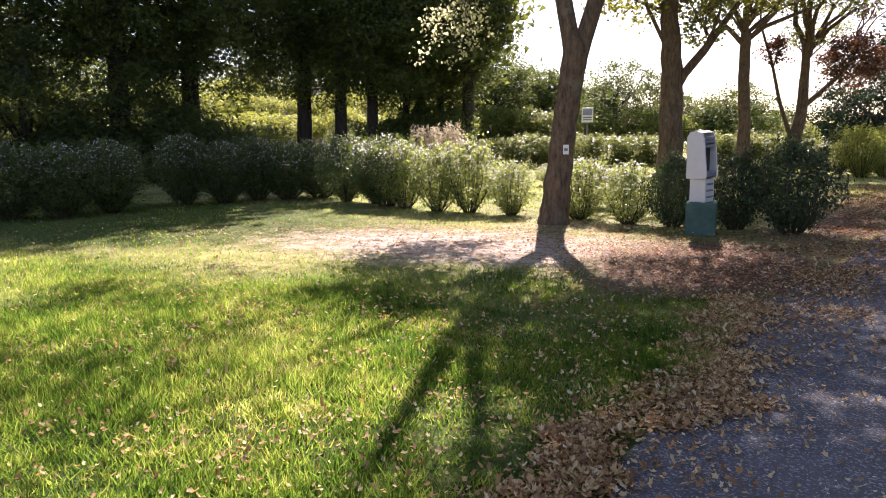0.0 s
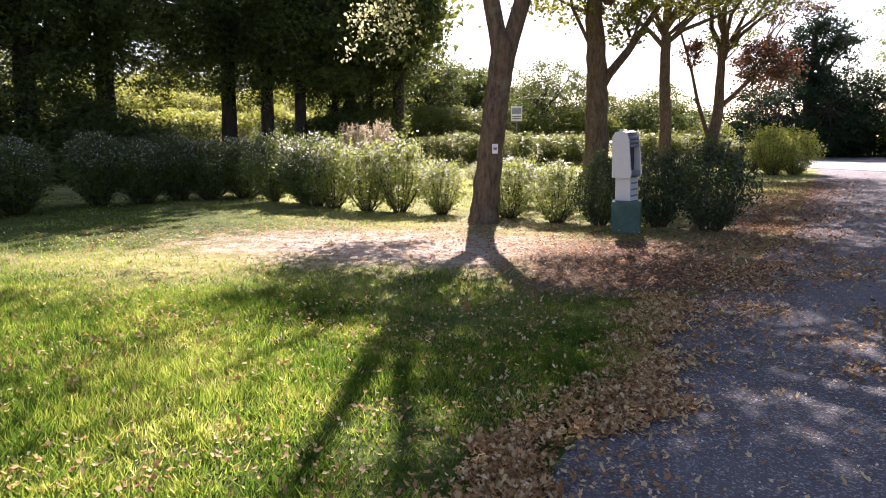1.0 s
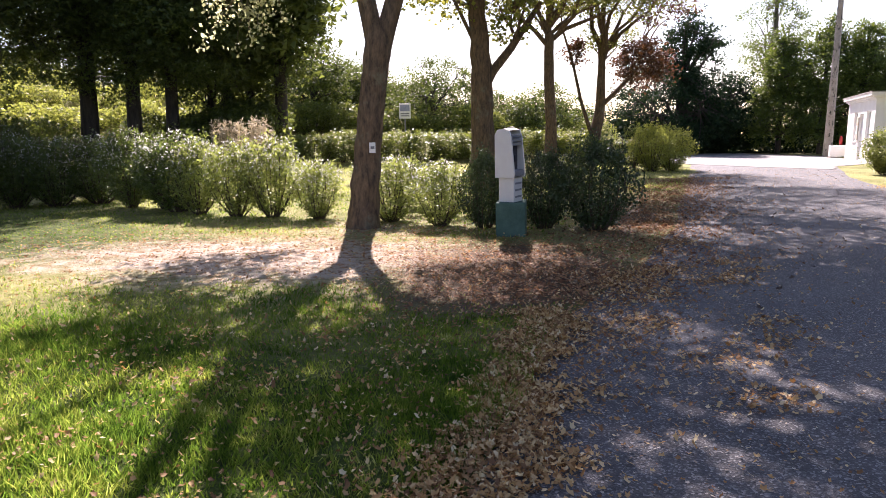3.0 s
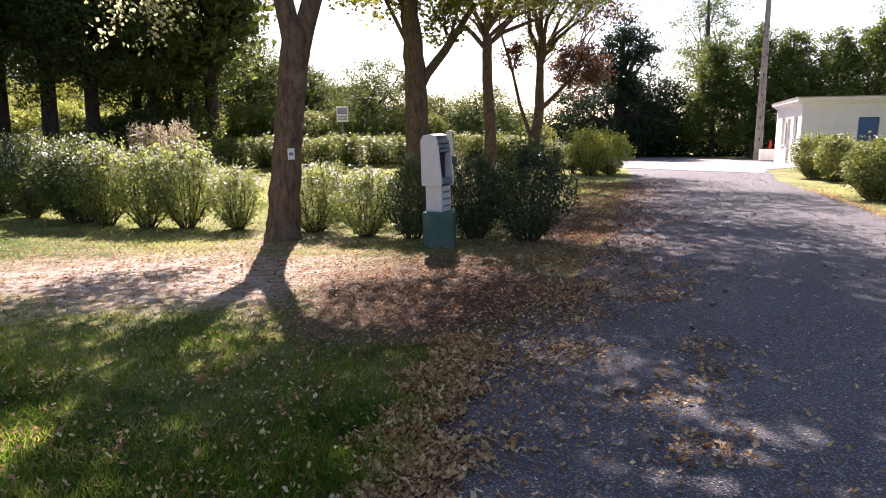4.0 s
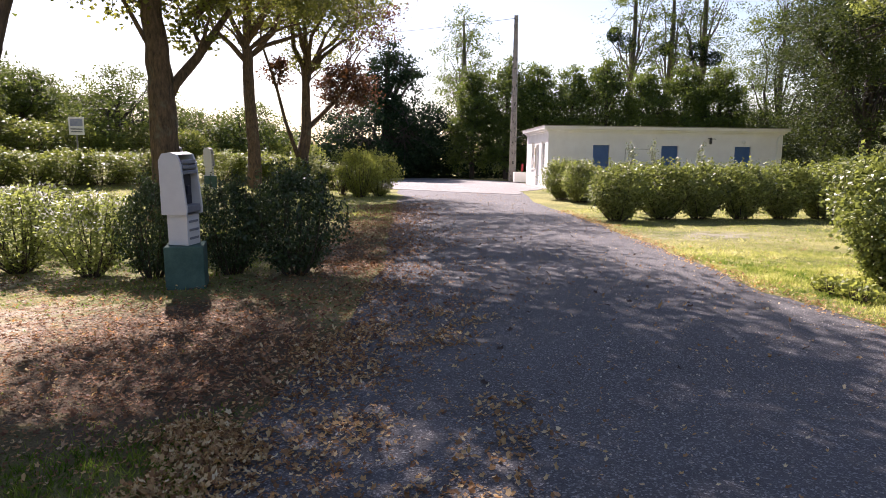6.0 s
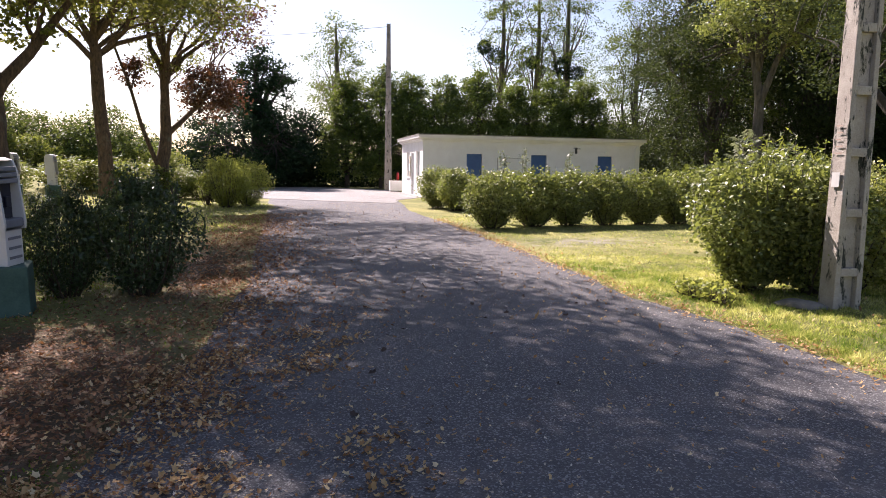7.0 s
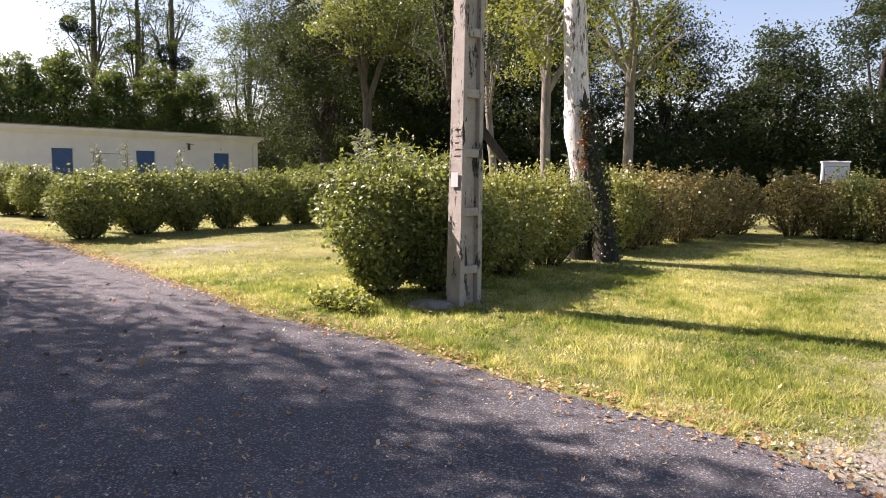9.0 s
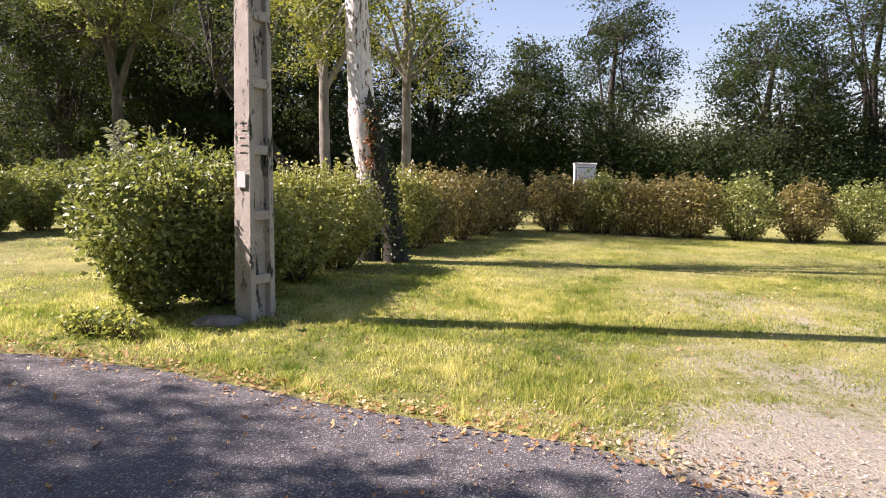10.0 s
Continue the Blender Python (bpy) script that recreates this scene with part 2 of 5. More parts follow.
def ground_material():
    m, nt, p = material("grass_ground")
    pos = nt.nodes.new("ShaderNodeNewGeometry").outputs["Position"]
    big, mid, fine, tiny = noise_tex(nt, 0.35, 4, 0.6, pos), noise_tex(nt, 2.2, 5, 0.65, pos), noise_tex(nt, 16, 4, 0.7, pos), noise_tex(nt, 75, 3, 0.7, pos)
    lawn = ramp(nt, fine, (0.3, (0.018, 0.03, 0.007)), (0.55, (0.06, 0.085, 0.016)), (0.74, (0.27, 0.25, 0.085)))
    dry = ramp(nt, tiny, (0.3, (0.13, 0.13, 0.035)), (0.7, (0.42, 0.38, 0.15)))
    gravel = ramp(nt, noise_tex(nt, 45, 4, 0.75, pos), (0.3, (0.15, 0.135, 0.115)), (0.6, (0.33, 0.30, 0.265)), (0.75, (0.50, 0.47, 0.43)))
    soil = ramp(nt, tiny, (0.3, (0.25, 0.205, 0.155)), (0.7, (0.55, 0.48, 0.385)))

    def blob(x, y, rx, ry, turn=0.0):
        mp = nt.nodes.new("ShaderNodeMapping")
        mp.vector_type = "TEXTURE"
        mp.inputs["Location"].default_value, mp.inputs["Rotation"].default_value = (x, y, 0), (0, 0, turn)
        mp.inputs["Scale"].default_value = (rx, ry, 1e4)
        nt.links.new(pos, mp.inputs[0])
        ln = nt.nodes.new("ShaderNodeVectorMath")
        ln.operation = "LENGTH"
        nt.links.new(mp.outputs[0], ln.inputs[0])
        return math_node(nt, "SUBTRACT", 1.0, ln.outputs["Value"])

    soil = mix(nt, grey(nt, noise_tex(nt, 5.0, 5, 0.75, pos), 0.46, 0.62), soil, ramp(nt, tiny, (0.35, (0.10, 0.055, 0.03)), (0.65, (0.34, 0.22, 0.125))))
    bare = blob(-0.7, 8.2, 3.3, 1.7, radians(-14))
    humus = math_node(nt, "MAXIMUM", blob(1.9, 6.9, 1.7, 2.6, -0.5), math_node(nt, "MULTIPLY", blob(4.9, 11.0, 1.3, 5.5, -0.5), 0.6))
    bare = math_node(nt, "MAXIMUM", bare, math_node(nt, "ADD", math_node(nt, "MULTIPLY", blob(0.6, 10.6, 1.6, 1.2), 0.5), -0.12))
    stony = math_node(nt, "ADD", blob(5.8, 0.9, 0.95, 1.9, 0.35), 0.1)
    for b in ((12.3, 10.0, 2.3, 1.2, -0.3), (7.0, 0.0, 1.8, 1.3, 0.7), (9.6, -0.9, 2.4, 1.2, 0.3)):
        stony = math_node(nt, "MAXIMUM", stony, math_node(nt, "ADD", math_node(nt, "MULTIPLY", blob(*b), 0.6), -0.06))
    # Third ellipse greens the lawn by the left hedge and darkens it as painted shade.
    lush = math_node(nt, "MAXIMUM", math_node(nt, "MULTIPLY", blob(-1.2, 2.2, 4.2, 3.3, 0.2), 1.7), math_node(nt, "MAXIMUM", math_node(nt, "MULTIPLY", blob(8.2, 2.0, 1.5, 2.5, 0.5), 0.35), math_node(nt, "MULTIPLY", blob(-7.6, 11.0, 6.5, 3.4, -0.35), 1.5)))
    wear = math_node(nt, "ADD", math_node(nt, "ADD", math_node(nt, "MULTIPLY", bare, 0.7), math_node(nt, "MULTIPLY", mid, 1.3)), math_node(nt, "ADD", math_node(nt, "MULTIPLY", fine, 0.5), -0.68))
    dryness = math_node(nt, "ADD", math_node(nt, "MULTIPLY", big, 0.9), math_node(nt, "MULTIPLY", mid, 0.6))
    dryness = math_node(nt, "SUBTRACT", dryness, math_node(nt, "MAXIMUM", math_node(nt, "MULTIPLY", lush, 0.6), 0.0))
    c = mix(nt, grey(nt, dryness, 0.48, 0.9), lawn, dry)
    c = mix(nt, grey(nt, wear, 0.18, 0.62), c, soil)
    grit = math_node(nt, "ADD", math_node(nt, "MULTIPLY", stony, 0.8), math_node(nt, "MULTIPLY", math_node(nt, "ADD", mid, math_node(nt, "MULTIPLY", fine, 0.8)), 1.6))
    c = mix(nt, math_node(nt, "MULTIPLY", grey(nt, grit, 1.55, 1.95), 0.8), c, gravel)
    mould = ramp(nt, tiny, (0.3, (0.055, 0.038, 0.022)), (0.7, (0.18, 0.13, 0.08)))
    c = mix(nt, grey(nt, math_node(nt, "ADD", humus, math_node(nt, "MULTIPLY", mid, 0.8)), 0.5, 0.9), c, mould)
    nt.links.new(c, p.inputs["Base Color"])
    p.inputs["Roughness"].default_value, p.inputs["Specular IOR Level"].default_value = 0.9, 0.15
    bump(nt, p, math_node(nt, "ADD", fine, math_node(nt, "MULTIPLY", tiny, 0.5)), 0.8, 0.04)
    return m


def asphalt_material(name, dark, light, stones):
    m, nt, p = material(name)
    pos = nt.nodes.new("ShaderNodeNewGeometry").outputs["Position"]
    big, mid = noise_tex(nt, 0.5, 4, 0.6, pos), noise_tex(nt, 6, 4, 0.7, pos)
    vor = node(nt, "ShaderNodeTexVoronoi", Scale=110.0)
    nt.links.new(pos, vor.inputs["Vector"])
    base = ramp(nt, math_node(nt, "ADD", math_node(nt, "MULTIPLY", big, 0.6), math_node(nt, "MULTIPLY", mid, 0.4)), (0.35, dark), (0.65, light))
    sep = nt.nodes.new("ShaderNodeSeparateColor")
    nt.links.new(vor.outputs["Color"], sep.inputs[0])
    c = mix(nt, grey(nt, sep.outputs[0], 0.72, 0.95), base, stones)
    nt.links.new(c, p.inputs["Base Color"])
    p.inputs["Roughness"].default_value, p.inputs["Specular IOR Level"].default_value = 0.82, 0.35
    bump(nt, p, math_node(nt, "ADD", vor.outputs["Distance"], math_node(nt, "MULTIPLY", mid, 0.6)), 0.7, 0.012)
    return m


GROUND = ground_material()
ASPHALT = asphalt_material("asphalt", (0.058, 0.055, 0.055), (0.10, 0.0955, 0.095), (0.23, 0.222, 0.215))
CONCRETE_YARD = asphalt_material("pale_yard", (0.15, 0.14, 0.13), (0.24, 0.22, 0.205), (0.34, 0.32, 0.30))


# ---- ground, road, yard ----
def ease(a, b, x):
    t = np.clip((x - a) / (b - a), 0, 1)
    return t * t * (3 - 2 * t)


def ground_height(x, y):
    """Level round the pitches; a bank behind the poplars that falls off towards the open side."""
    s = ((x + 30) * 36 + (y - 33) * 18) / (36**2 + 18**2)
    d = (-(x + 30) * 18 + (y - 33) * 36) / math.hypot(36, 18)
    crest = 2.2 * (1 - ease(0.35, 1.12, s)) + 1.0 * (1 - ease(1.0, 1.5, s))
    rise = 0.9 * ease(21, 36, y) * (1 - ease(7, 14, x)) * ease(-40, -6, x)
    return rise + crest * ease(-9, 1.5, d) + 0.15 * np.sin(x * 0.21) * np.sin(y * 0.17) * ease(30, 60, np.hypot(x, y - 8))


def build_ground():
    near = np.concatenate([-np.geomspace(1500, 62, 14), np.arange(-60, 60.1, 1.5), np.geomspace(62, 1500, 14)])
    xs, ys = np.meshgrid(near, near + 8, indexing="ij")
    v = np.stack([xs, ys, ground_height(xs, ys)], -1).reshape(-1, 3)
    n = len(near)
    i, j = np.meshgrid(np.arange(n - 1), np.arange(n - 1), indexing="ij")
    k = (i * n + j).ravel()
    me = fast_mesh("ground", v, np.stack([k, k + n, k + n + 1, k + 1], -1), GROUND, True)
    tagged(new("ground", me), "mown campsite grass with dry and bare patches", "grass", kind="structure")


def curve_at(points, y):
    pts = sorted(points, key=lambda q: q[1])
    return np.interp(y, [q[1] for q in pts], [q[0] for q in pts])


ROAD_LEFT = [(-1.2, -14), (-0.1, -4), (0.2, 0), (0.4, 2.2), (0.85, 3.0), (1.26, 3.77), (1.56, 4.41), (2.03, 5.38), (3.17, 6.94), (5.02, 9.71), (8.42, 16.07), (14.95, 28.2), (17.5, 33)]
ROAD_RIGHT = [(2.2, -14), (3.9, -4), (4.7, 0), (5.46, 1.52), (6.03, 2.17), (6.45, 3.08), (7.34, 4.68), (7.95, 6.17), (9.9, 9.4), (12.7, 14.15), (15.12, 18.86), (19.4, 25.0), (24.6, 33)]


def build_road():
    rng = np.random.default_rng(3)
    ys = np.concatenate([np.arange(-14, 20, 0.12), np.arange(20, 31.01, 0.5)])
    wob = lambda: np.convolve(rng.normal(size=len(ys) + 8), np.ones(9) / 9, "valid") * 0.10 + rng.normal(size=len(ys)) * 0.015  # noqa: E731
    left, right = curve_at(ROAD_LEFT, ys) + wob(), curve_at(ROAD_RIGHT, ys) + wob()
    f = np.array([-0.02, 0.0, 0.03, 0.5, 0.97, 1.0, 1.02])
    z = np.array([-0.02, 0.004, 0.010, 0.05, 0.010, 0.004, -0.02])
    x = left[:, None] + (right - left)[:, None] * f
    v = np.stack([x, ys[:, None] + 0 * x, np.where(z > 0.005, 0.006 + (z - 0.006) * (1 - ease(13, 19, ys))[:, None], z[None] + 0 * x)], -1).reshape(-1, 3)
    n = len(f)
    i, j = np.meshgrid(np.arange(len(ys) - 1), np.arange(n - 1), indexing="ij")
    k = (i * n + j).ravel()
    tagged(new("road", fast_mesh("road", v, np.stack([k, k + 1, k + n + 1, k + n], -1), ASPHALT, True)), "grey worn asphalt lane with gravelly edges", "road", kind="structure")


def build_yard():
    bm = bmesh.new()
    rng = np.random.default_rng(5)
    corners = [(15.2, 29.0), (16.6, 25.6), (18.0, 23.3), (19.9, 25.6), (22.4, 27.0), (26.1, 33.0), (27.8, 36.4), (26.5, 44.0), (21.0, 45.0), (17.5, 40.0), (15.4, 33.0)]
    ring = []
    for (xa, ya), (xb, yb) in zip(corners, corners[1:] + corners[:1]):
        n = max(2, int(math.hypot(xb - xa, yb - ya) / 0.4))
        ring += [(xa + (xb - xa) * k / n + rng.normal() * 0.07, ya + (yb - ya) * k / n + rng.normal() * 0.07) for k in range(n)]
    top = [bm.verts.new((x, y, 0.018)) for x, y in ring]
    low = [bm.verts.new((x, y, -0.05)) for x, y in ring]
    bm.faces.new(top)
    for a in range(len(ring)):
        b = (a + 1) % len(ring)
        bm.faces.new((low[a], low[b], top[b], top[a]))
    bmesh.ops.recalc_face_normals(bm, faces=bm.faces)
    tagged(part("yard", bm, CONCRETE_YARD), "pale sunlit gravelled yard before the wash house", "pavement", kind="structure")


build_ground()
build_road()
build_yard()


# ---- shrubs ----
def shrub_meshes(seed, h, r, count, size, leaf, shoots=0, foot=0.22, skirt=0.18, fill=0.5, slim=0.55, pale_tips=0, corners=3, swell=0.5, round_top=0.42):
    """Stems fanning out of a narrow foot with leaves along them, and a leafy body; shoots: upright wands above the trimmed top."""
    rng = np.random.default_rng(seed)
    tubes, spots = Tubes(), []
    stems = 24
    for k in range(stems):
        a, q = rng.uniform(0, 2 * np.pi), rng.uniform(0.1, 1) ** 0.6
        end = np.array([np.cos(a) * r * q, np.sin(a) * r * q, h * rng.uniform(0.72, 1.0) * (1 - 0.34 * q * q)])
        start = np.array([np.cos(a) * foot * q * 0.6, np.sin(a) * foot * q * 0.6, -0.03])
        p = bend(rng, start, end, 7, 0.05, 0.0)
        p = p + np.sin(np.pi * np.linspace(0, 1, 7))[:, None] * np.array([np.cos(a), np.sin(a), 0]) * r * q * 0.12
        tubes.add(p, np.linspace(0.011, 0.003, 7) * (0.7 + r), 5)
        t = skirt + (1 - skirt) * rng.uniform(0, 1, int(count * (1 - fill) / stems)) ** 0.75
        i = np.clip((t * 6).astype(int), 0, 5)
        f = (t * 6 - i)[:, None]
        at = p[i] * (1 - f) + p[i + 1] * f
        spots.append(at + rng.normal(size=at.shape) * np.array([0.11, 0.11, 0.07]) * (0.5 + r) * (0.35 + t[:, None]))
    n = int(count * fill)
    z = rng.uniform(skirt * 0.7, 1.0, n) ** 0.85
    a = rng.uniform(0, 2 * np.pi, n)
    ph = rng.uniform(0, 6.28, 6)
    lump = 1 + 0.12 * np.sin(3 * a + ph[0] + 4 * z) + 0.10 * np.sin(5 * a + ph[1] - 7 * z) + 0.08 * np.sin(9 * a + ph[2] + 13 * z)
    wide = (foot / r + (1 - foot / r) * ease(0.0, swell, z)) * (1 - round_top * ease(0.5, 1.08, z) ** 2)
    rad = r * 1.08 * wide * lump * rng.uniform(0.02, 1, n) ** 0.36
    top = h * (1 + 0.05 * np.sin(2 * a + ph[3]) + 0.04 * np.sin(5 * a + ph[4]))
    spots.append(np.stack([np.cos(a) * rad, np.sin(a) * rad, z * top], -1) + rng.normal(size=(n, 3)) * 0.035)
    for k in range(shoots):
        a, q = rng.uniform(0, 2 * np.pi), rng.uniform(0, 0.9)
        b = np.array([np.cos(a) * r * q, np.sin(a) * r * q, h * 0.8])
        e = b + np.array([rng.normal() * 0.06, rng.normal() * 0.06, h * rng.uniform(0.2, 0.42)])
        tubes.add(bend(rng, b, e, 4, 0.03), np.linspace(0.005, 0.002, 4), 4)
        t = rng.uniform(0, 1, 26)[:, None]
        spots.append(b + (e - b) * t + rng.normal(size=(26, 3)) * 0.028)
    spots = np.concatenate(spots)
    v, q = leaves(rng, spots[spots[:, 2] > 0.05], size, 0.2, 0.0, slim, corners)
    made = [("branchwork", tubes.mesh("branchwork", STEM)), ("foliage", fast_mesh("foliage", v, q, leaf))]
    # Small pale leaf shapes scattered over the upper part.
    if pale_tips:
        a, rad = rng.uniform(0, 2 * np.pi, pale_tips), r * rng.uniform(0, 1, pale_tips) ** 0.5
        at = np.stack([np.cos(a) * rad, np.sin(a) * rad, h * rng.uniform(0.72, 1.2, pale_tips) * (1 - 0.22 * (rad / r) ** 2)], -1)
        made.append(("pale_tip", fast_mesh("pale_tip", *leaves(rng, at, size * 0.8, 0.0, -0.4, 0.6, 3), PALE_TIP)))
    return made


def shrub_kind(name, label, group, variants):
    """Shrubs of one kind, a pair of meshes for each variant."""
    return [(name, label, group, shrub_meshes(*args)) for args in variants]


def plant(model, x, y, turn, wide=1.0, tall=1.0, label=""):
    name, text, group, made = model
    root = new(name)
    for piece, mesh in made:
        ob = part_of(piece, mesh, root)
        if piece == "pale_tip":
            tagged(ob, "small pale leaf shapes near the shrub's top", kind="stuff")
    root.matrix_basis = Matrix.Translation((x, y, float(ground_height(x, y)))) @ Matrix.Rotation(turn, 4, "Z") @ Matrix.Diagonal((wide, wide, tall, 1))
    return tagged(root, label or text, "shrub", group)


def row(rng, models, spots, wide=(0.9, 1.1), tall=(0.92, 1.08), label=""):
    for x, y in spots:
        plant(models[rng.integers(len(models))], x, y, rng.uniform(0, 6.28), rng.uniform(*wide), rng.uniform(*tall), label)


def along(a, b, n):
    return [(a[0] + (b[0] - a[0]) * k / (n - 1), a[1] + (b[1] - a[1]) * k / (n - 1)) for k in range(n)]


rs = np.random.default_rng(11)
HIBISCUS = shrub_kind("hibiscus_shrub", "upright leafy shrub in a pitch hedge, bare stems below", "shrubs of the pitch hedge", [(k, 1.22, 0.58, 6600, 0.054, LEAF_HEDGE, 46, 0.16, 0.08, 0.72, 0.62, 680) for k in (1, 2, 3)])
YELLOWED = shrub_kind("yellowing_shrub", "small sparse shrub with yellow-green leaves", "shrubs of the pitch hedge", [(k, 1.0, 0.47, 3800, 0.052, LEAF_YELLOW, 24, 0.12, 0.08, 0.75, 0.65, 520) for k in (4, 5, 6)])
PRIVET = shrub_kind("dark_shrub", "rounded dark green shrub beside the hook-up pedestal", "dark shrubs at the pedestal", [(k, 1.15, 0.62, 7000, 0.055, LEAF_PRIVET, 16, 0.24, 0.07, 0.82, 0.65, 0, 4, 0.5, 0.8) for k in (7, 8)])
OLIVE = shrub_kind("clipped_shrub", "clipped olive-green hedge shrub with glossy leaves", "shrubs of the clipped hedge", [(k, 1.28, 0.64, 8200, 0.066, LEAF_OLIVE, 34, 0.22, 0.07, 0.8, 0.75, 0, 4, 0.6, 0.5) for k in (9, 10, 11)])
CORNER = shrub_kind("clipped_shrub", "dense clipped hedge-end shrub with glossy dark leaves", "shrubs of the clipped hedge", [(k, 1.28, 0.64, 14000, 0.053, LEAF_OLIVE, 36, 0.2, 0.07, 0.84, 0.75, 0, 4, 0.72, 0.5) for k in (9, 10)])
LIME = shrub_kind("clipped_shrub", "clipped hedge shrub with pale yellow-green leaves", "shrubs of the clipped hedge", [(k, 1.28, 0.64, 9500, 0.054, LEAF_LIME, 40, 0.22, 0.07, 0.8, 0.75, 0, 4, 0.6, 0.45) for k in (43, 44)])
RUSTY = shrub_kind("rusty_shrub", "sparse hedge shrub with leaves turning rusty", "shrubs of the rusty hedge", [(k, 1.3, 0.64, 4900, 0.06, LEAF_OLIVE if k == 14 else LEAF_RUSTY, 20, 0.28, 0.05, 0.82, 0.8) for k in (12, 13, 14)])
FIELD = shrub_kind("field_shrub", "broad green shrub in a far hedge", "shrubs of the far hedges", [(k, 1.6, 0.95, 5200, 0.10, LEAF_FAR, 20, 0.6, 0.02, 0.88, 0.6) for k in (15, 16)])
BRAMBLE = shrub_kind("bramble_bush", "sunlit yellow-green bramble on the bank", "brambles on the bank", [(k, 1.3, 1.5, 2400, 0.14, LEAF_BRAMBLE, 0, 0.9, 0.0, 0.8, 0.75) for k in (17, 18)])
UNDERGROWTH = shrub_kind("undergrowth_bush", "dark bush in the shade under the trees", "dark undergrowth", [(k, 2.0, 1.7, 4600, 0.14, LEAF_POPLAR, 10, 0.9, 0.0, 0.8, 0.7) for k in (19, 20)])

row(rs, HIBISCUS, [(-11.6, 8.6), (-10.5, 9.7), (-9.5, 10.7), (-8.75, 11.0), (-8.34, 11.9), (-7.71, 13.6), (-6.97, 14.0), (-6.48, 14.7), (-5.83, 15.0), (-5.14, 15.4), (-4.17, 14.4), (-3.4, 14.0), (-3.0, 13.4)], wide=(0.95, 1.2), tall=(0.95, 1.1))
row(rs, YELLOWED, [(-2.5, 12.9), (-1.76, 12.4), (-1.13, 12.2)], wide=(1.0, 1.15), tall=(1.15, 1.25))
row(rs, YELLOWED, [(-0.31, 11.76), (0.88, 11.19), (1.59, 10.52), (1.2, 13.4)], tall=(0.85, 0.95))
row(rs, YELLOWED, [(-2.4, 17.2), (-0.8, 16.6), (2.2, 15.6), (5.0, 15.4), (-1.6, 20.4), (0.6, 19.8), (4.4, 19.0), (7.0, 20.5)], wide=(0.9, 1.3), tall=(0.55, 0.7))
row(rs, HIBISCUS, along((-5.0, 17.4), (-2.6, 23.0), 6), wide=(1.0, 1.3), tall=(0.62, 0.75))
row(rs, PRIVET, [(2.22, 10.2), (3.08, 9.98)], wide=(0.62, 0.7), tall=(0.86, 0.94))
row(rs, PRIVET, [(3.74, 9.62)], wide=(0.88, 0.88), tall=(1.04, 1.04))
row(rs, OLIVE, [(12.95, 13.15), (14.2, 12.9), (15.25, 12.6), (16.2, 12.1), (17.25, 11.65), (18.3, 11.25), (19.4, 10.85), (20.5, 10.45), (21.6, 10.1), (16.9, 18.6), (17.4, 20.1), (18.6, 18.2)], wide=(1.02, 1.14), tall=(0.92, 1.0))
row(rs, CORNER, [(9.42, 5.55), (9.82, 5.0)], wide=(1.06, 1.1), tall=(1.06, 1.1))
row(rs, LIME, [(11.4, 4.38), (12.6, 3.95), (14.85, 3.0), (10.55, 4.75)], wide=(0.95, 1.08), tall=(0.98, 1.06))
row(rs, RUSTY, [(15.5, 2.7), (16.4, 2.3), (17.4, 1.6), (18.7, 1.0), (19.9, 0.2)], wide=(1.0, 1.2), tall=(1.0, 1.1))
row(rs, RUSTY, [(20.2, -1.2), (19.8, -1.9), (19.5, -2.4), (19.2, -3.0), (18.9, -3.7), (18.6, -4.4), (18.2, -5.5), (18.0, -6.9), (17.86, -8.3), (17.7, -9.8), (17.5, -11.4)], wide=(1.0, 1.18), tall=(0.98, 1.1))
ROUND = shrub_kind("round_shrub", "round sunlit green shrub beside the lane", "round shrubs at the lane", [(k, 1.6, 0.95, 5200, 0.09, LEAF_BRAMBLE, 16, 0.3, 0.03, 0.85) for k in (25, 26)])
row(rs, ROUND, [(10.9, 23.5), (11.9, 24.0)], wide=(0.7, 0.85), tall=(0.85, 1.0))
row(rs, FIELD, along((-2.4, 27.5), (5.2, 28.2), 8) + along((7.4, 29.0), (13.0, 27.6), 6), wide=(0.9, 1.15), tall=(0.58, 0.72))
row(rs, FIELD, along((-2.5, 41.0), (15.5, 42.5), 11), wide=(1.3, 1.8), tall=(0.9, 1.4))
row(rs, BRAMBLE, [(x + rs.uniform(-0.8, 0.8), 33 + (x + 30) * 0.5 + d) for d in (-5.5, -2.8, 0) for x in np.arange(-32, -4, 2.1)], wide=(0.8, 1.2), tall=(0.7, 1.2))
row(rs, UNDERGROWTH, [(-19, 19), (-17, 22), (-14.6, 25.5), (-12.4, 25.2), (-11.6, 27.4), (-6.4, 31.5), (-7.5, 33.0), (-21, 23), (-15.2, 20.6), (-13.2, 22.4), (-8.6, 31.5), (-5.2, 33.5), (-4.4, 31.6), (-5.5, 30.2), (-6.7, 30.6), (-17.8, 26.0), (25.6, 12.2), (26.0, 13.8), (25.2, 10.4), (27.5, 15.2)], wide=(0.8, 1.1), tall=(0.7, 1.1))


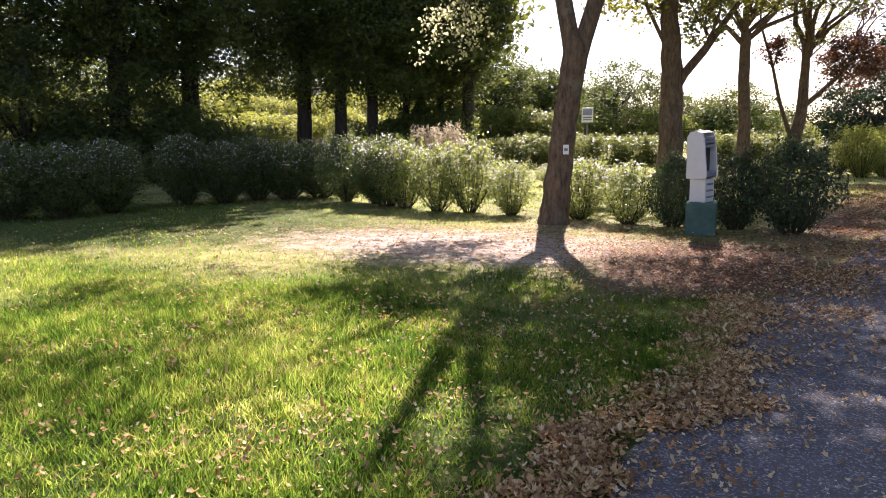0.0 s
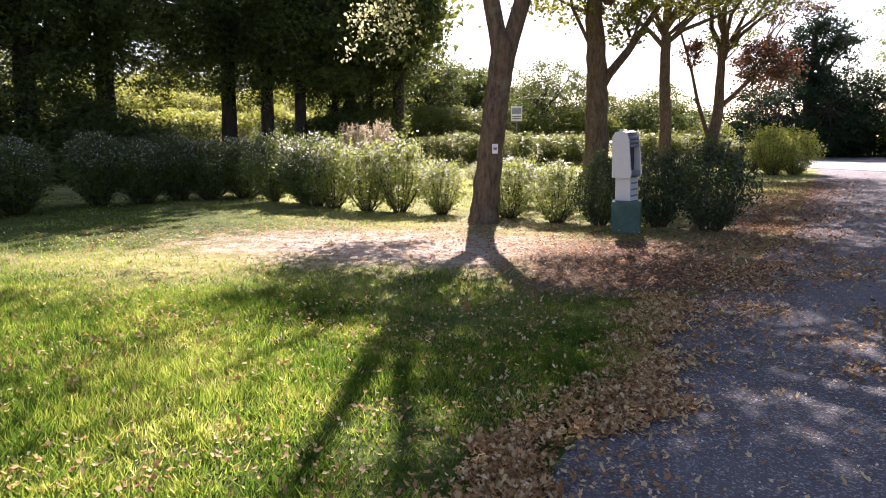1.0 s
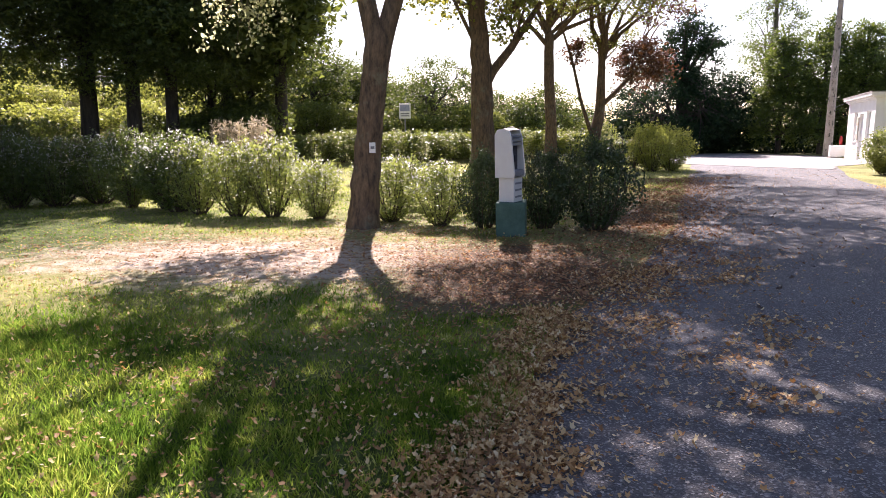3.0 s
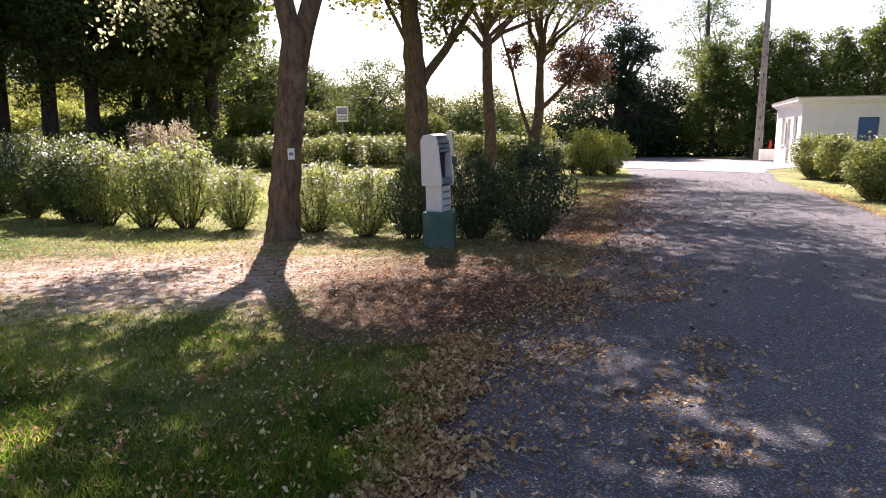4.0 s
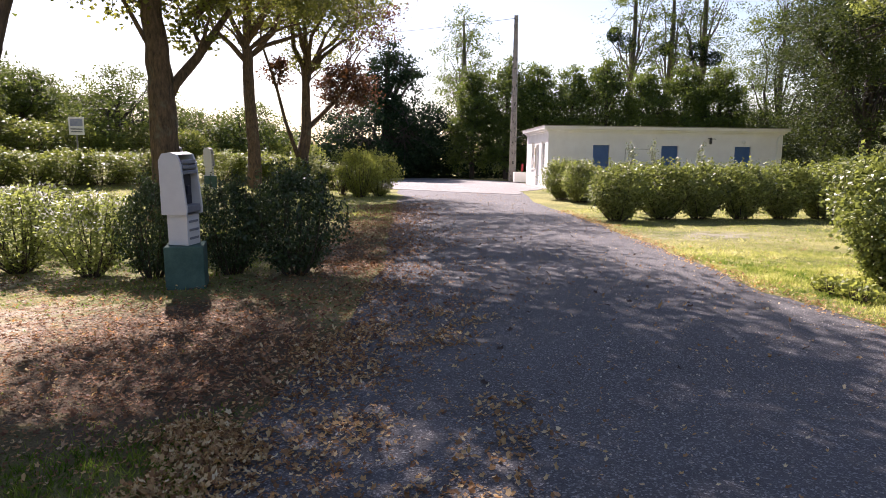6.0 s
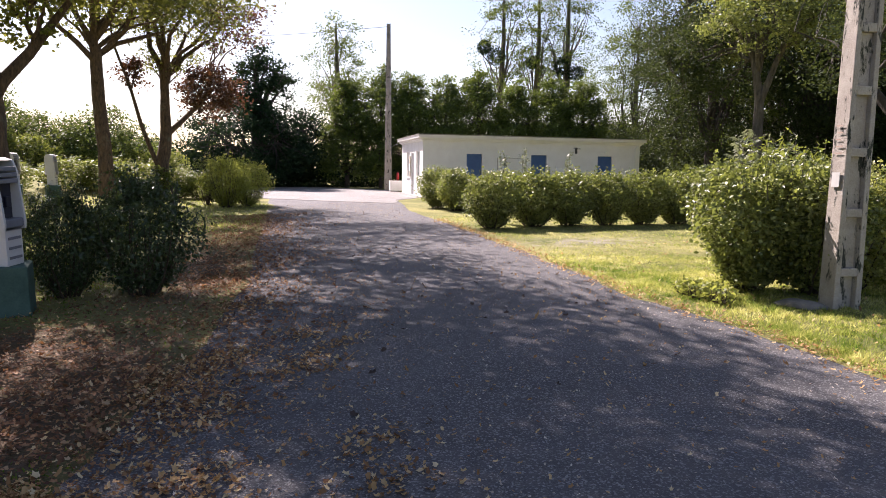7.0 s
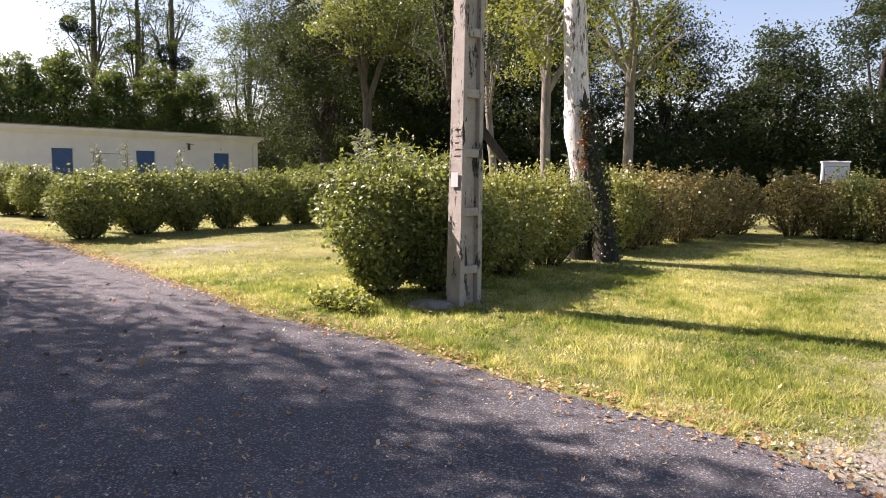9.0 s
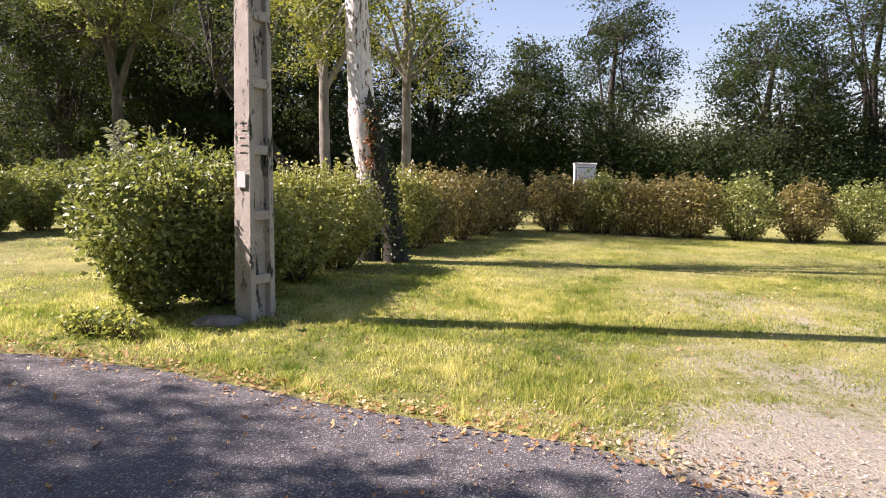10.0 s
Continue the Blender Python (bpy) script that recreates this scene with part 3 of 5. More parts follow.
# ---- trees ----
def crown_points(rng, tubes, fork, centre, radii, limbs, clumps, per, spread, stout=1.0, r0=0.2, twigs=True, low=-0.9):
    """Limbs from the fork into an uneven crown; returns where its leaves stand."""
    fork, centre, radii = (np.asarray(v, float) for v in (fork, centre, radii))
    ends, r0 = [], r0 * stout
    for k in range(limbs):
        a = 2 * np.pi * (k + rng.uniform(-0.3, 0.3)) / limbs
        z = rng.uniform(-0.2, 0.9)
        e = centre + radii * np.array([np.cos(a) * np.sqrt(1 - z * z * 0.8), np.sin(a) * np.sqrt(1 - z * z * 0.8), z]) * rng.uniform(0.6, 0.85)
        p = bend(rng, fork + np.array([0, 0, rng.uniform(-0.1, 0.25)]) * radii[2], e, 8, 0.07, 0.06)
        tubes.add(p, np.linspace(r0 * rng.uniform(0.42, 0.66), r0 * 0.08, 8), 7)
        ends.append(p)
    out = []
    for k in range(clumps):
        d = rng.normal(size=3)
        d /= np.linalg.norm(d)
        if d[2] < low:
            d[2] = -d[2]
        c = centre + radii * d * rng.uniform(0.45, 1.02)
        if twigs:
            near = min((q for p in ends for q in p[3:]), key=lambda q: np.sum((q - c) ** 2))
            tubes.add(bend(rng, near, c, 3, 0.08), np.linspace(r0 * 0.13, r0 * 0.03, 3), 3)
        n = int(per * rng.uniform(0.5, 1.5))
        s = spread * rng.uniform(0.6, 1.3)
        out.append(c + rng.normal(size=(n, 3)) * np.array([s, s, s * 0.6]))
    return np.concatenate(out)


def tree(name, label, x, y, path, radii, crowns, leaf, size, bark, seed, group="", droop=0.1, rough=0.025, limbs=(), corners=3, second=()):
    """path: the trunk's points from its foot, in metres about (x, y); crowns: (fork, centre, radii, limbs, clumps, leaves a clump, spread), with one leaf size or one for each;
    second: (crown, leaf material, leaf size, label) for foliage of another colour."""
    rng = np.random.default_rng(seed)
    root = new(name)
    root.location = (x, y, float(ground_height(x, y)))
    tubes = Tubes()
    p = np.asarray(path, float)
    t = np.linspace(0, len(p) - 1, 4 * len(p))
    fine = np.stack([np.interp(t, np.arange(len(p)), p[:, k]) for k in range(3)], -1)
    fine[1:-1, :2] += rng.normal(size=(len(fine) - 2, 2)) * radii[0] * 0.03
    tubes.add(fine, np.interp(t, np.arange(len(p)), radii), 14, rough, rng)
    for way, thick in limbs:
        tubes.add(way, thick, 9, 0.02, rng)
    spots = [crown_points(rng, tubes, *c, r0=radii[0] * 0.7) for c in crowns]
    others = [crown_points(rng, tubes, *c[0], r0=radii[0] * 0.7) for c in second]
    part_of("trunk", tubes.mesh("trunk", bark), root)
    sizes = size if isinstance(size, tuple) else (size,) * len(crowns)
    v, q = leaves(rng, np.concatenate(spots), np.concatenate([np.full(len(a), b) for a, b in zip(spots, sizes)]), 0.3, droop, 0.75, corners)
    part_of("crown", fast_mesh("crown", v, q, leaf), root)
    for at, (_, other, small, text) in zip(others, second):
        part_of("foliage", fast_mesh("foliage", *leaves(rng, at, small, 0.3, droop, 0.75, corners), other), root, text)
    return tagged(root, label, "tree", group)


MAPLES = "maples along the lane"
maple = tree("maple_tree", "maple with a forked grey-brown trunk and yellowing leaves", 0.42, 10.55,
     [(0, 0, -0.1), (0.02, 0, 0.25), (0.08, 0, 1.0), (0.2, 0, 2.0), (0.28, 0.0, 2.6), (0.32, 0, 3.0)], [0.28, 0.235, 0.205, 0.19, 0.2, 0.17],
     [((0.95, 0.1, 4.6), (3.4, 0.2, 7.2), (2.9, 3.7, 2.9), 6, 235, 130, 0.27), ((1.6, 0.2, 6.0), (4.8, 0, 6.6), (1.4, 2.9, 2.4), 4, 85, 135, 0.28), ((0.1, 0, 5.0), (1.25, 0.2, 7.0), (1.15, 2.7, 2.3), 5, 92, 95, 0.22), ((0.0, 0, 4.4), (-2.5, -0.5, 6.6), (2.2, 2.6, 1.6), 5, 36, 70, 0.26, 0.3), ((0.05, 0.1, 4.6), (-0.5, 1.7, 5.8), (1.35, 1.7, 1.0), 5, 72, 80, 0.22, 0.3)], LEAF_MAPLE, 0.098, BARK_MAPLE, 21, MAPLES, corners=4,
     limbs=[([(0.29, 0, 2.5), (0.2, 0, 3.0), (0.1, 0, 3.5), (0.06, 0, 4.6), (0.15, 0.1, 6.6), (0.3, 0.1, 8.8)], [0.15, 0.14, 0.13, 0.12, 0.1, 0.03]), ([(0.3, 0, 2.5), (0.42, 0, 2.9), (0.6, 0.03, 3.5), (0.95, 0.1, 4.8), (1.8, 0.2, 6.6)], [0.16, 0.14, 0.13, 0.11, 0.06])])


def hanging_spray(root, start, centre, radii, count, size, seed):
    """A low branch with drooping leaves; the sun on them is put into their colour."""
    rng = np.random.default_rng(seed)
    tb, spots = Tubes(), []
    start, centre, radii = (np.asarray(v, float) for v in (start, centre, radii))
    main = bend(rng, start, centre + np.array([0, 0, radii[2] * 0.6]), 9, 0.04, 0.12)
    tb.add(main, np.linspace(0.03, 0.008, 9), 6)
    for k in range(16):
        e = centre + radii * rng.uniform(-1, 1, 3)
        p = bend(rng, main[rng.integers(5, 9)], e, 5, 0.06, 0.08)
        tb.add(p, np.linspace(0.007, 0.002, 5), 4)
        spots.append(p[rng.integers(2, 5, count // 16)] + rng.normal(size=(count // 16, 3)) * np.array([0.09, 0.09, 0.07]))
    part_of("hanging_branch", tb.mesh("hanging_branch", BARK_MAPLE), root)
    part_of("leaf_spray", fast_mesh("leaf_spray", *leaves(rng, np.concatenate(spots), size, 0.0, 0.7, 0.8), LEAF_PAINTED_SUN), root, "drooping leaves with sun glow painted into their pale colour")["kind"] = "stuff"


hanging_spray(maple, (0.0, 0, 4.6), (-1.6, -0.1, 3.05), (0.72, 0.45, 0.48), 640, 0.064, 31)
tree("maple_tree", "maple with a dark forked trunk and green leaves", 3.45, 17.2,
     [(0, 0, -0.1), (0.02, 0, 0.4), (0.05, 0, 1.6), (0.0, 0, 3.0), (-0.1, 0, 4.4), (-0.12, 0, 6.4)], [0.4, 0.32, 0.29, 0.26, 0.21, 0.1],
     [((0.2, 0, 5.0), (2.9, -0.4, 7.6), (3.5, 5.0, 3.4), 8, 260, 95, 0.4), ((-0.3, 0, 4.4), (-1.2, 0, 5.1), (1.1, 1.0, 1.0), 3, 20, 50, 0.2, 0.35), ((0.8, 0, 3.7), (0.75, -0.1, 4.6), (0.8, 0.9, 1.1), 4, 34, 60, 0.18, 0.25), ((0.8, 0, 4.4), (2.4, -0.2, 5.2), (1.5, 1.2, 0.8), 4, 26, 60, 0.22, 0.25)], LEAF_MAPLE, 0.115, BARK_MAPLE, 22, MAPLES, corners=4,
     limbs=[([(0.1, 0, 2.6), (0.3, 0, 2.95), (0.75, 0, 3.5), (1.5, 0, 4.6)], [0.14, 0.12, 0.1, 0.06]), ([(0.12, 0, 3.3), (-0.2, 0, 3.7), (-0.65, 0, 4.6), (-0.85, 0, 5.6), (-0.8, 0, 7.2)], [0.06, 0.05, 0.045, 0.035, 0.015])])
tree("maple_tree", "slim maple with leaves turning yellow", 8.02, 26.6,
     [(0, 0, -0.1), (0.0, 0, 1.6), (-0.12, 0, 3.4), (-0.15, 0, 5.0)], [0.27, 0.22, 0.2, 0.18],
     [((-0.15, 0, 4.9), (1.2, -1.0, 9.0), (5.4, 6.0, 3.4), 9, 300, 80, 0.5), ((-0.15, 0, 4.9), (0.6, 0, 6.5), (3.4, 3.0, 1.0), 6, 70, 60, 0.3, 0.5)], LEAF_MAPLE, 0.125, BARK_MAPLE, 23, MAPLES,
     limbs=[([(-0.14, 0, 4.5), (-0.7, 0, 5.1), (-1.3, 0, 5.6), (-1.6, 0, 6.6)], [0.1, 0.085, 0.07, 0.04]), ([(-0.14, 0, 4.7), (0.5, 0, 5.2), (1.4, 0, 5.55), (2.6, 0, 6.0)], [0.1, 0.08, 0.065, 0.03]), ([(-0.15, 0, 4.8), (-0.2, 0, 5.8), (-0.1, 0, 7.6)], [0.13, 0.1, 0.06])])
tree("maple_tree", "forked maple with yellowing and russet leaves", 10.4, 28.3,
     [(0, 0, -0.1), (0.05, 0, 1.0), (0.3, 0, 2.4), (0.28, 0, 4.2), (0.3, 0, 6.4)], [0.32, 0.26, 0.21, 0.15, 0.08],
     [((0.3, 0, 4.2), (0.9, -0.4, 7.2), (2.8, 2.6, 1.9), 7, 105, 60, 0.32), ((0.3, 0, 4.0), (0.6, 0, 5.0), (1.2, 1.0, 0.6), 4, 14, 50, 0.24, 0.3)], LEAF_MAPLE, 0.12, BARK_MAPLE, 24, MAPLES,
     limbs=[([(0.05, 0, 0.9), (-0.2, 0, 1.5), (-0.6, 0, 2.6), (-0.95, 0, 4.0), (-1.5, 0, 5.6), (-1.6, 0, 7.4)], [0.11, 0.09, 0.07, 0.055, 0.04, 0.015]), ([(0.25, 0, 2.3), (0.9, 0, 2.9), (1.6, 0, 3.6), (2.3, 0, 4.8)], [0.12, 0.1, 0.075, 0.03])],
     second=[(((1.6, 0, 3.3), (2.0, -0.2, 4.1), (1.15, 1.1, 1.1), 4, 70, 60, 0.24, 0.3), LEAF_RUSSET, 0.13, "dark russet leaves"), (((2.0, 0, 4.6), (3.0, -0.4, 6.6), (1.3, 1.4, 1.0), 4, 22, 55, 0.28, 0.3), LEAF_RUSSET, 0.13, "dark russet leaves"), (((-0.9, 0, 3.8), (-0.95, 0, 4.4), (0.45, 0.6, 0.8), 3, 13, 50, 0.2, 0.3), LEAF_RUSSET, 0.13, "dark russet leaves")])

POPLARS = "dark trees before the bank"
# Leftmost two have trunks out of view, added for the shade they cast.
for k, (x, y, h, r) in enumerate([(-21.5, 15.5, 18, 0.34), (-19.0, 19, 21, 0.34), (-15.0, 22.4, 23, 0.36), (-13.3, 24.4, 22, 0.34), (-9.98, 28.0, 25, 0.32), (-8.38, 28.2, 24, 0.27), (-7.15, 29.0, 24, 0.25), (-5.6, 32.6, 11, 0.26), (-3.15, 32.0, 13, 0.3)]):
    w = 0.5 if x > -4 else 1.0
    tree("poplar_tree", "tall dark-trunked tree in full leaf before the bank", x, y, [(0, 0, -0.2), (0, 0, 1.5), (0.1, 0, 5), (0.1, 0.1, h * 0.6), (0, 0, h * 0.9)], [r * 1.2, r, r * 0.85, r * 0.6, 0.08],
         [((0.1, 0, 5.0), (0, -1.0 * w, h * 0.64), (4.3 * w, 4.3 * w, h * 0.36), 9, int(330 * w), 48, 0.7), ((0.1, 0, 4.4), (0, 0, 6.0), (3.9 * w, 3.4 * w, 2.7), 6, int(220 * w), 95, 0.38, 0.5), ((0.1, 0, 4.4), (0, -0.3, 3.8), (3.2 * w, 2.6 * w, 1.5), 4, int(52 * w), 75, 0.3, 0.3)], LEAF_POPLAR, (0.36, 0.15, 0.13), BARK_DARK, 40 + k, POPLARS)
for k, (x, y, h, w) in enumerate([(-16.6, 19.6, 5.2, 2.4), (-14.4, 21.8, 4.0, 2.0), (-19.0, 16.8, 5.5, 2.6), (-12.6, 23.0, 2.7, 1.8), (-6.0, 31.0, 6.2, 2.0), (-4.6, 32.8, 5.6, 1.6), (-21.5, 21.0, 7, 3.0), (-18.6, 24.0, 5.4, 2.6), (-16.6, 27.5, 4.2, 2.0), (-22.5, 27.0, 7, 3.2)]):
    tree("understorey_tree", "dark bushy tree under the poplars", x, y, [(0, 0, -0.2), (0, 0, h * 0.5)], [0.16, 0.1], [((0, 0, h * 0.2), (0, 0, h * 0.5), (w, w, h * 0.5), 6, 110, 80, 0.34)], LEAF_POPLAR, 0.13, BARK_DARK, 260 + k, "dark trees under the poplars")
for k, (x, y, h, w) in enumerate([(5.2, 44, 5.4, 4.0), (8.8, 45.5, 3.6, 3.2), (12.0, 44, 5.0, 3.6), (1.0, 54, 4.4, 3.4), (-3, 53, 6.6, 3.6), (17.0, 50, 3.2, 2.6), (-0.5, 56, 5.4, 3.4), (4, 51, 3.4, 2.8), (10.4, 43, 3.0, 2.6), (-6, 52, 8.5, 3.4), (-2.4, 43, 5.6, 2.6), (0.6, 46, 4.4, 2.6)]):
    tree("thicket_tree", "low bushy tree beyond the far hedge", x, y, [(0, 0, -0.2), (0, 0, h * 0.5)], [0.2, 0.12], [((0, 0, h * 0.2), (0, 0, h * 0.36), (w, w, h * 0.36), 6, 110, 75, 0.34), ((0, 0, h * 0.3), (w * 0.15, 0, h * 0.6), (w * 0.7, w * 0.7, h * 0.34), 6, 60, 60, 0.3)], LEAF_THICKET, 0.15, BARK_DARK, 60 + k, "bushy trees beyond the hedge")

tree("dark_conifer", "broad dark evergreen tree at the end of the yard", 22.9, 45.2, [(0, 0, -0.2), (0, 0, 4), (0, 0, 8.6)], [0.5, 0.4, 0.1],
     [((0, 0, 1.2), (-0.6, 0, 3.0), (4.6, 4.4, 3.0), 8, 230, 85, 0.4), ((0, 0, 4.0), (0.5, 0, 6.6), (2.2, 2.2, 3.3), 7, 110, 75, 0.36), ((0, 0, 2.0), (3.6, -0.5, 3.6), (1.6, 1.6, 2.2), 5, 50, 75, 0.36)], LEAF_DARK, 0.19, BARK_DARK, 70)
for k, (x, y) in enumerate([(28.6, 42.6), (30.2, 40.6), (31.8, 39.2), (33.6, 37.4), (35.4, 36.0), (37.4, 34.0), (39.0, 32.2), (40.8, 30.8)]):
    tall = (0.96, 1.04, 1.0, 0.95, 1.04, 0.92, 1.0, 0.94)[k]
    tree("hornbeam_tree", "leafy pointed hornbeam in a tall row behind the wash house", x, y, [(0, 0, -0.2), (0, 0, 4), (0, 0, 7.8 * tall)], [0.18, 0.14, 0.04],
         [((0, 0, 0.8), (0, 0, 2.6), (2.2, 2.2, 2.6), 7, 120, 75, 0.34), ((0, 0, 3.6), (0, 0, 5.0 * tall), (1.95, 1.95, 2.2), 6, 105, 75, 0.34), ((0, 0, 5.6), (0, 0, 6.9 * tall), (1.1, 1.1, 1.5), 5, 52, 65, 0.25)], LEAF_HORNBEAM, 0.16, BARK_DARK, 80 + k, "hornbeam row")
for k, (x, y, h) in enumerate([(48.6, 46.2, 20), (50.6, 43.5, 19), (52.3, 41.4, 21), (33.0, 51.0, 13.5)]):
    tree("poplar_tree", "tall thin poplar standing against the sky", x, y, [(0, 0, -0.2), (0, 0, 6), (0.3, 0, h * 0.7), (0.2, 0, h)], [0.4, 0.33, 0.2, 0.06],
         [((0, 0, h * 0.4), (0.2, 0, h * 0.68), (3.1, 3.1, h * 0.36), 12, 110, 60, 0.4, 0.6)], LEAF_HORNBEAM, 0.17, BARK_WOOD, 100 + k, "thin poplars")
for k, (x, y, z, r) in enumerate([(47.7, 46.0, 12.1, 0.95), (50.1, 43.5, 11.5, 0.65), (51.7, 41.4, 11.1, 0.95), (52.5, 40.3, 10.4, 0.75), (47.0, 46.9, 12.9, 0.7)]):
    rb = np.random.default_rng(170 + k)
    d = rb.normal(size=(1000, 3))
    d /= np.linalg.norm(d, axis=1)[:, None]
    v, q = leaves(rb, np.array([x, y, z]) + d * r * rb.uniform(0.3, 1, 1000)[:, None] ** 0.5, 0.2, 0.0, 0.0, 0.4)
    ball = new("mistletoe_ball")
    part_of("foliage", fast_mesh("foliage", v, q, LEAF_DARK), ball)
    tagged(ball, "dark round mistletoe ball high in a poplar", "mistletoe", "mistletoe balls")
WOOD = "trees of the wood edge"
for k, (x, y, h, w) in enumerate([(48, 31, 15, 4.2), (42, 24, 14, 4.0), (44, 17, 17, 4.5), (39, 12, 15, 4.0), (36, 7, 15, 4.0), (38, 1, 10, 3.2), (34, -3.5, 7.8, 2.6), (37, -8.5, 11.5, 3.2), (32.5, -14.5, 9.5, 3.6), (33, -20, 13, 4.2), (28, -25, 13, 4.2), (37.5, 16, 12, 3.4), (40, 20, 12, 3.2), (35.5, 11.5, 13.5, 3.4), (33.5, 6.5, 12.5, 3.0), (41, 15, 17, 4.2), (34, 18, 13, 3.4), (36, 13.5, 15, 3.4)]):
    # Trees 0, 3 and 11 take a lighter leaf: sunlit crowns put into colour.
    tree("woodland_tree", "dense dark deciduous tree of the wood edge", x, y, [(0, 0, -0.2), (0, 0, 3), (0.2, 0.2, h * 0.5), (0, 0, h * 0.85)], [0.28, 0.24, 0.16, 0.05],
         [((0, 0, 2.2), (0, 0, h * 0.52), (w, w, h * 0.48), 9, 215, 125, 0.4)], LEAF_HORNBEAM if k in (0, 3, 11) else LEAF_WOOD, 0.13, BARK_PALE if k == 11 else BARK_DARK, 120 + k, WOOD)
tree("forked_tree", "tree with a pale forked trunk and sunlit hanging foliage", 27.0, 12.8, [(0, 0, -0.2), (0, 0, 1.5), (0, 0.02, 4.2), (-0.1, 0.15, 5.0), (-0.3, 0.5, 6.6)], [0.24, 0.2, 0.17, 0.13, 0.07],
     [((-0.1, 0.1, 5.2), (-0.4, 0.2, 7.4), (1.6, 2.2, 1.9), 6, 85, 120, 0.3), ((0.1, -0.6, 6.0), (-0.2, -2.0, 6.8), (1.3, 1.3, 1.4), 5, 40, 120, 0.28)], LEAF_OLIVE, 0.11, BARK_WOOD, 155,
     limbs=[([(0, 0, 4.1), (0, -0.25, 4.8), (0.05, -0.5, 5.6), (0, -1.2, 6.8)], [0.14, 0.12, 0.1, 0.05])],
     # Crown added sunward to shade the trunk; its darker leaf is painted shade.
     second=[(((-0.2, 0.4, 5.8), (0.4, 2.4, 5.8), (1.5, 1.7, 2.0), 5, 70, 110, 0.3), LEAF_WOOD, 0.12, "leaves darkened with painted shade")])


def birch_bark():
    m, nt, p = material("birch_bark")
    co = nt.nodes.new("ShaderNodeTexCoord").outputs["Object"]
    mp = nt.nodes.new("ShaderNodeMapping")
    mp.inputs["Scale"].default_value = (1.8, 1.8, 0.5)
    nt.links.new(co, mp.inputs[0])
    a, b = noise_tex(nt, 6.0, 6, 0.75, mp.outputs[0]), noise_tex(nt, 22, 4, 0.7, mp.outputs[0])
    c = ramp(nt, b, (0.3, (0.50, 0.46, 0.41)), (0.6, (0.80, 0.77, 0.72)))
    c = mix(nt, grey(nt, a, 0.55, 0.6), c, (0.12, 0.075, 0.055))
    c = mix(nt, grey(nt, noise_tex(nt, 5.5, 4, 0.7, co), 0.62, 0.66), c, (0.34, 0.16, 0.08))
    sep = nt.nodes.new("ShaderNodeSeparateXYZ")
    nt.links.new(co, sep.inputs[0])
    foot = math_node(nt, "ADD", sep.outputs[2], math_node(nt, "MULTIPLY", noise_tex(nt, 4, 4, 0.7, co), 1.2))
    c = mix(nt, grey(nt, foot, 1.2, 1.7), ramp(nt, noise_tex(nt, 14, 5, 0.75, mp.outputs[0]), (0.35, (0.01, 0.009, 0.008)), (0.7, (0.07, 0.056, 0.045))), c)
    nt.links.new(c, p.inputs["Base Color"])
    p.inputs["Roughness"].default_value = 0.75
    bump(nt, p, math_node(nt, "ADD", a, math_node(nt, "MULTIPLY", b, 0.5)), 0.7, 0.02)
    return m


BIRCH_BARK = birch_bark()
birch = tree("birch_tree", "birch with white cracked bark, a dark ivied stem at its foot", 13.5, 3.05, [(0.16, 0.46, -0.1), (0.15, 0.46, 0.8), (0.12, 0.48, 1.6), (0.12, 0.56, 2.15), (0.16, 0.6, 2.7), (0.2, 0.7, 4.2), (0.2, 0.8, 9)], [0.23, 0.2, 0.2, 0.235, 0.205, 0.18, 0.05],
     [((0.2, 0.7, 4.0), (0.3, -0.5, 7.8), (1.8, 1.5, 2.2), 6, 50, 60, 0.3), ((0.2, 0.7, 4.4), (0.35, 1.45, 3.7), (0.4, 0.4, 0.9), 3, 26, 70, 0.16, 0.3), ((0.2, 0.7, 4.4), (0.4, -0.5, 4.3), (0.5, 0.5, 0.8), 3, 16, 70, 0.18, 0.3)], LEAF_BIRCH, 0.07, BIRCH_BARK, 140, corners=4)
tb = Tubes()
tb.add([(0, 0, -0.1), (0.0, 0.04, 0.3), (-0.02, 0.12, 0.8), (-0.04, 0.24, 1.4), (-0.04, 0.34, 1.9), (0.0, 0.44, 2.5), (0.04, 0.5, 2.9)], [0.25, 0.19, 0.16, 0.14, 0.11, 0.07, 0.02], 12, 0.06, np.random.default_rng(8))
part_of("stem", tb.mesh("stem", BARK_DARK), birch, "dark ivied stem against the white trunk")
ri = np.random.default_rng(9)
t = ri.uniform(0, 1, 1500)
a = ri.uniform(0, 2 * np.pi, 1500)
rad = (0.26 - 0.12 * t) * ri.uniform(0.7, 1.15, 1500)
ivy = np.stack([np.cos(a) * rad - 0.04 * t, 0.46 * t**1.3 + np.sin(a) * rad * 0.9, 0.05 + 2.6 * t], -1)
part_of("ivy", fast_mesh("ivy", *leaves(ri, ivy, 0.06, 0.0, 0.3, 0.8, 4), LEAF_PRIVET), birch, "dark ivy leaves")
tan = np.stack([np.full(150, -0.13) + ri.normal(size=150) * 0.02, 0.42 + ri.normal(size=150) * 0.06, ri.uniform(1.5, 2.5, 150)], -1)
part_of("dry_ivy", fast_mesh("dry_ivy", *leaves(ri, tan, 0.06, 0.0, 0.5, 0.8, 4), LEAF_DRY), birch, "withered orange-brown leaves on the trunk")
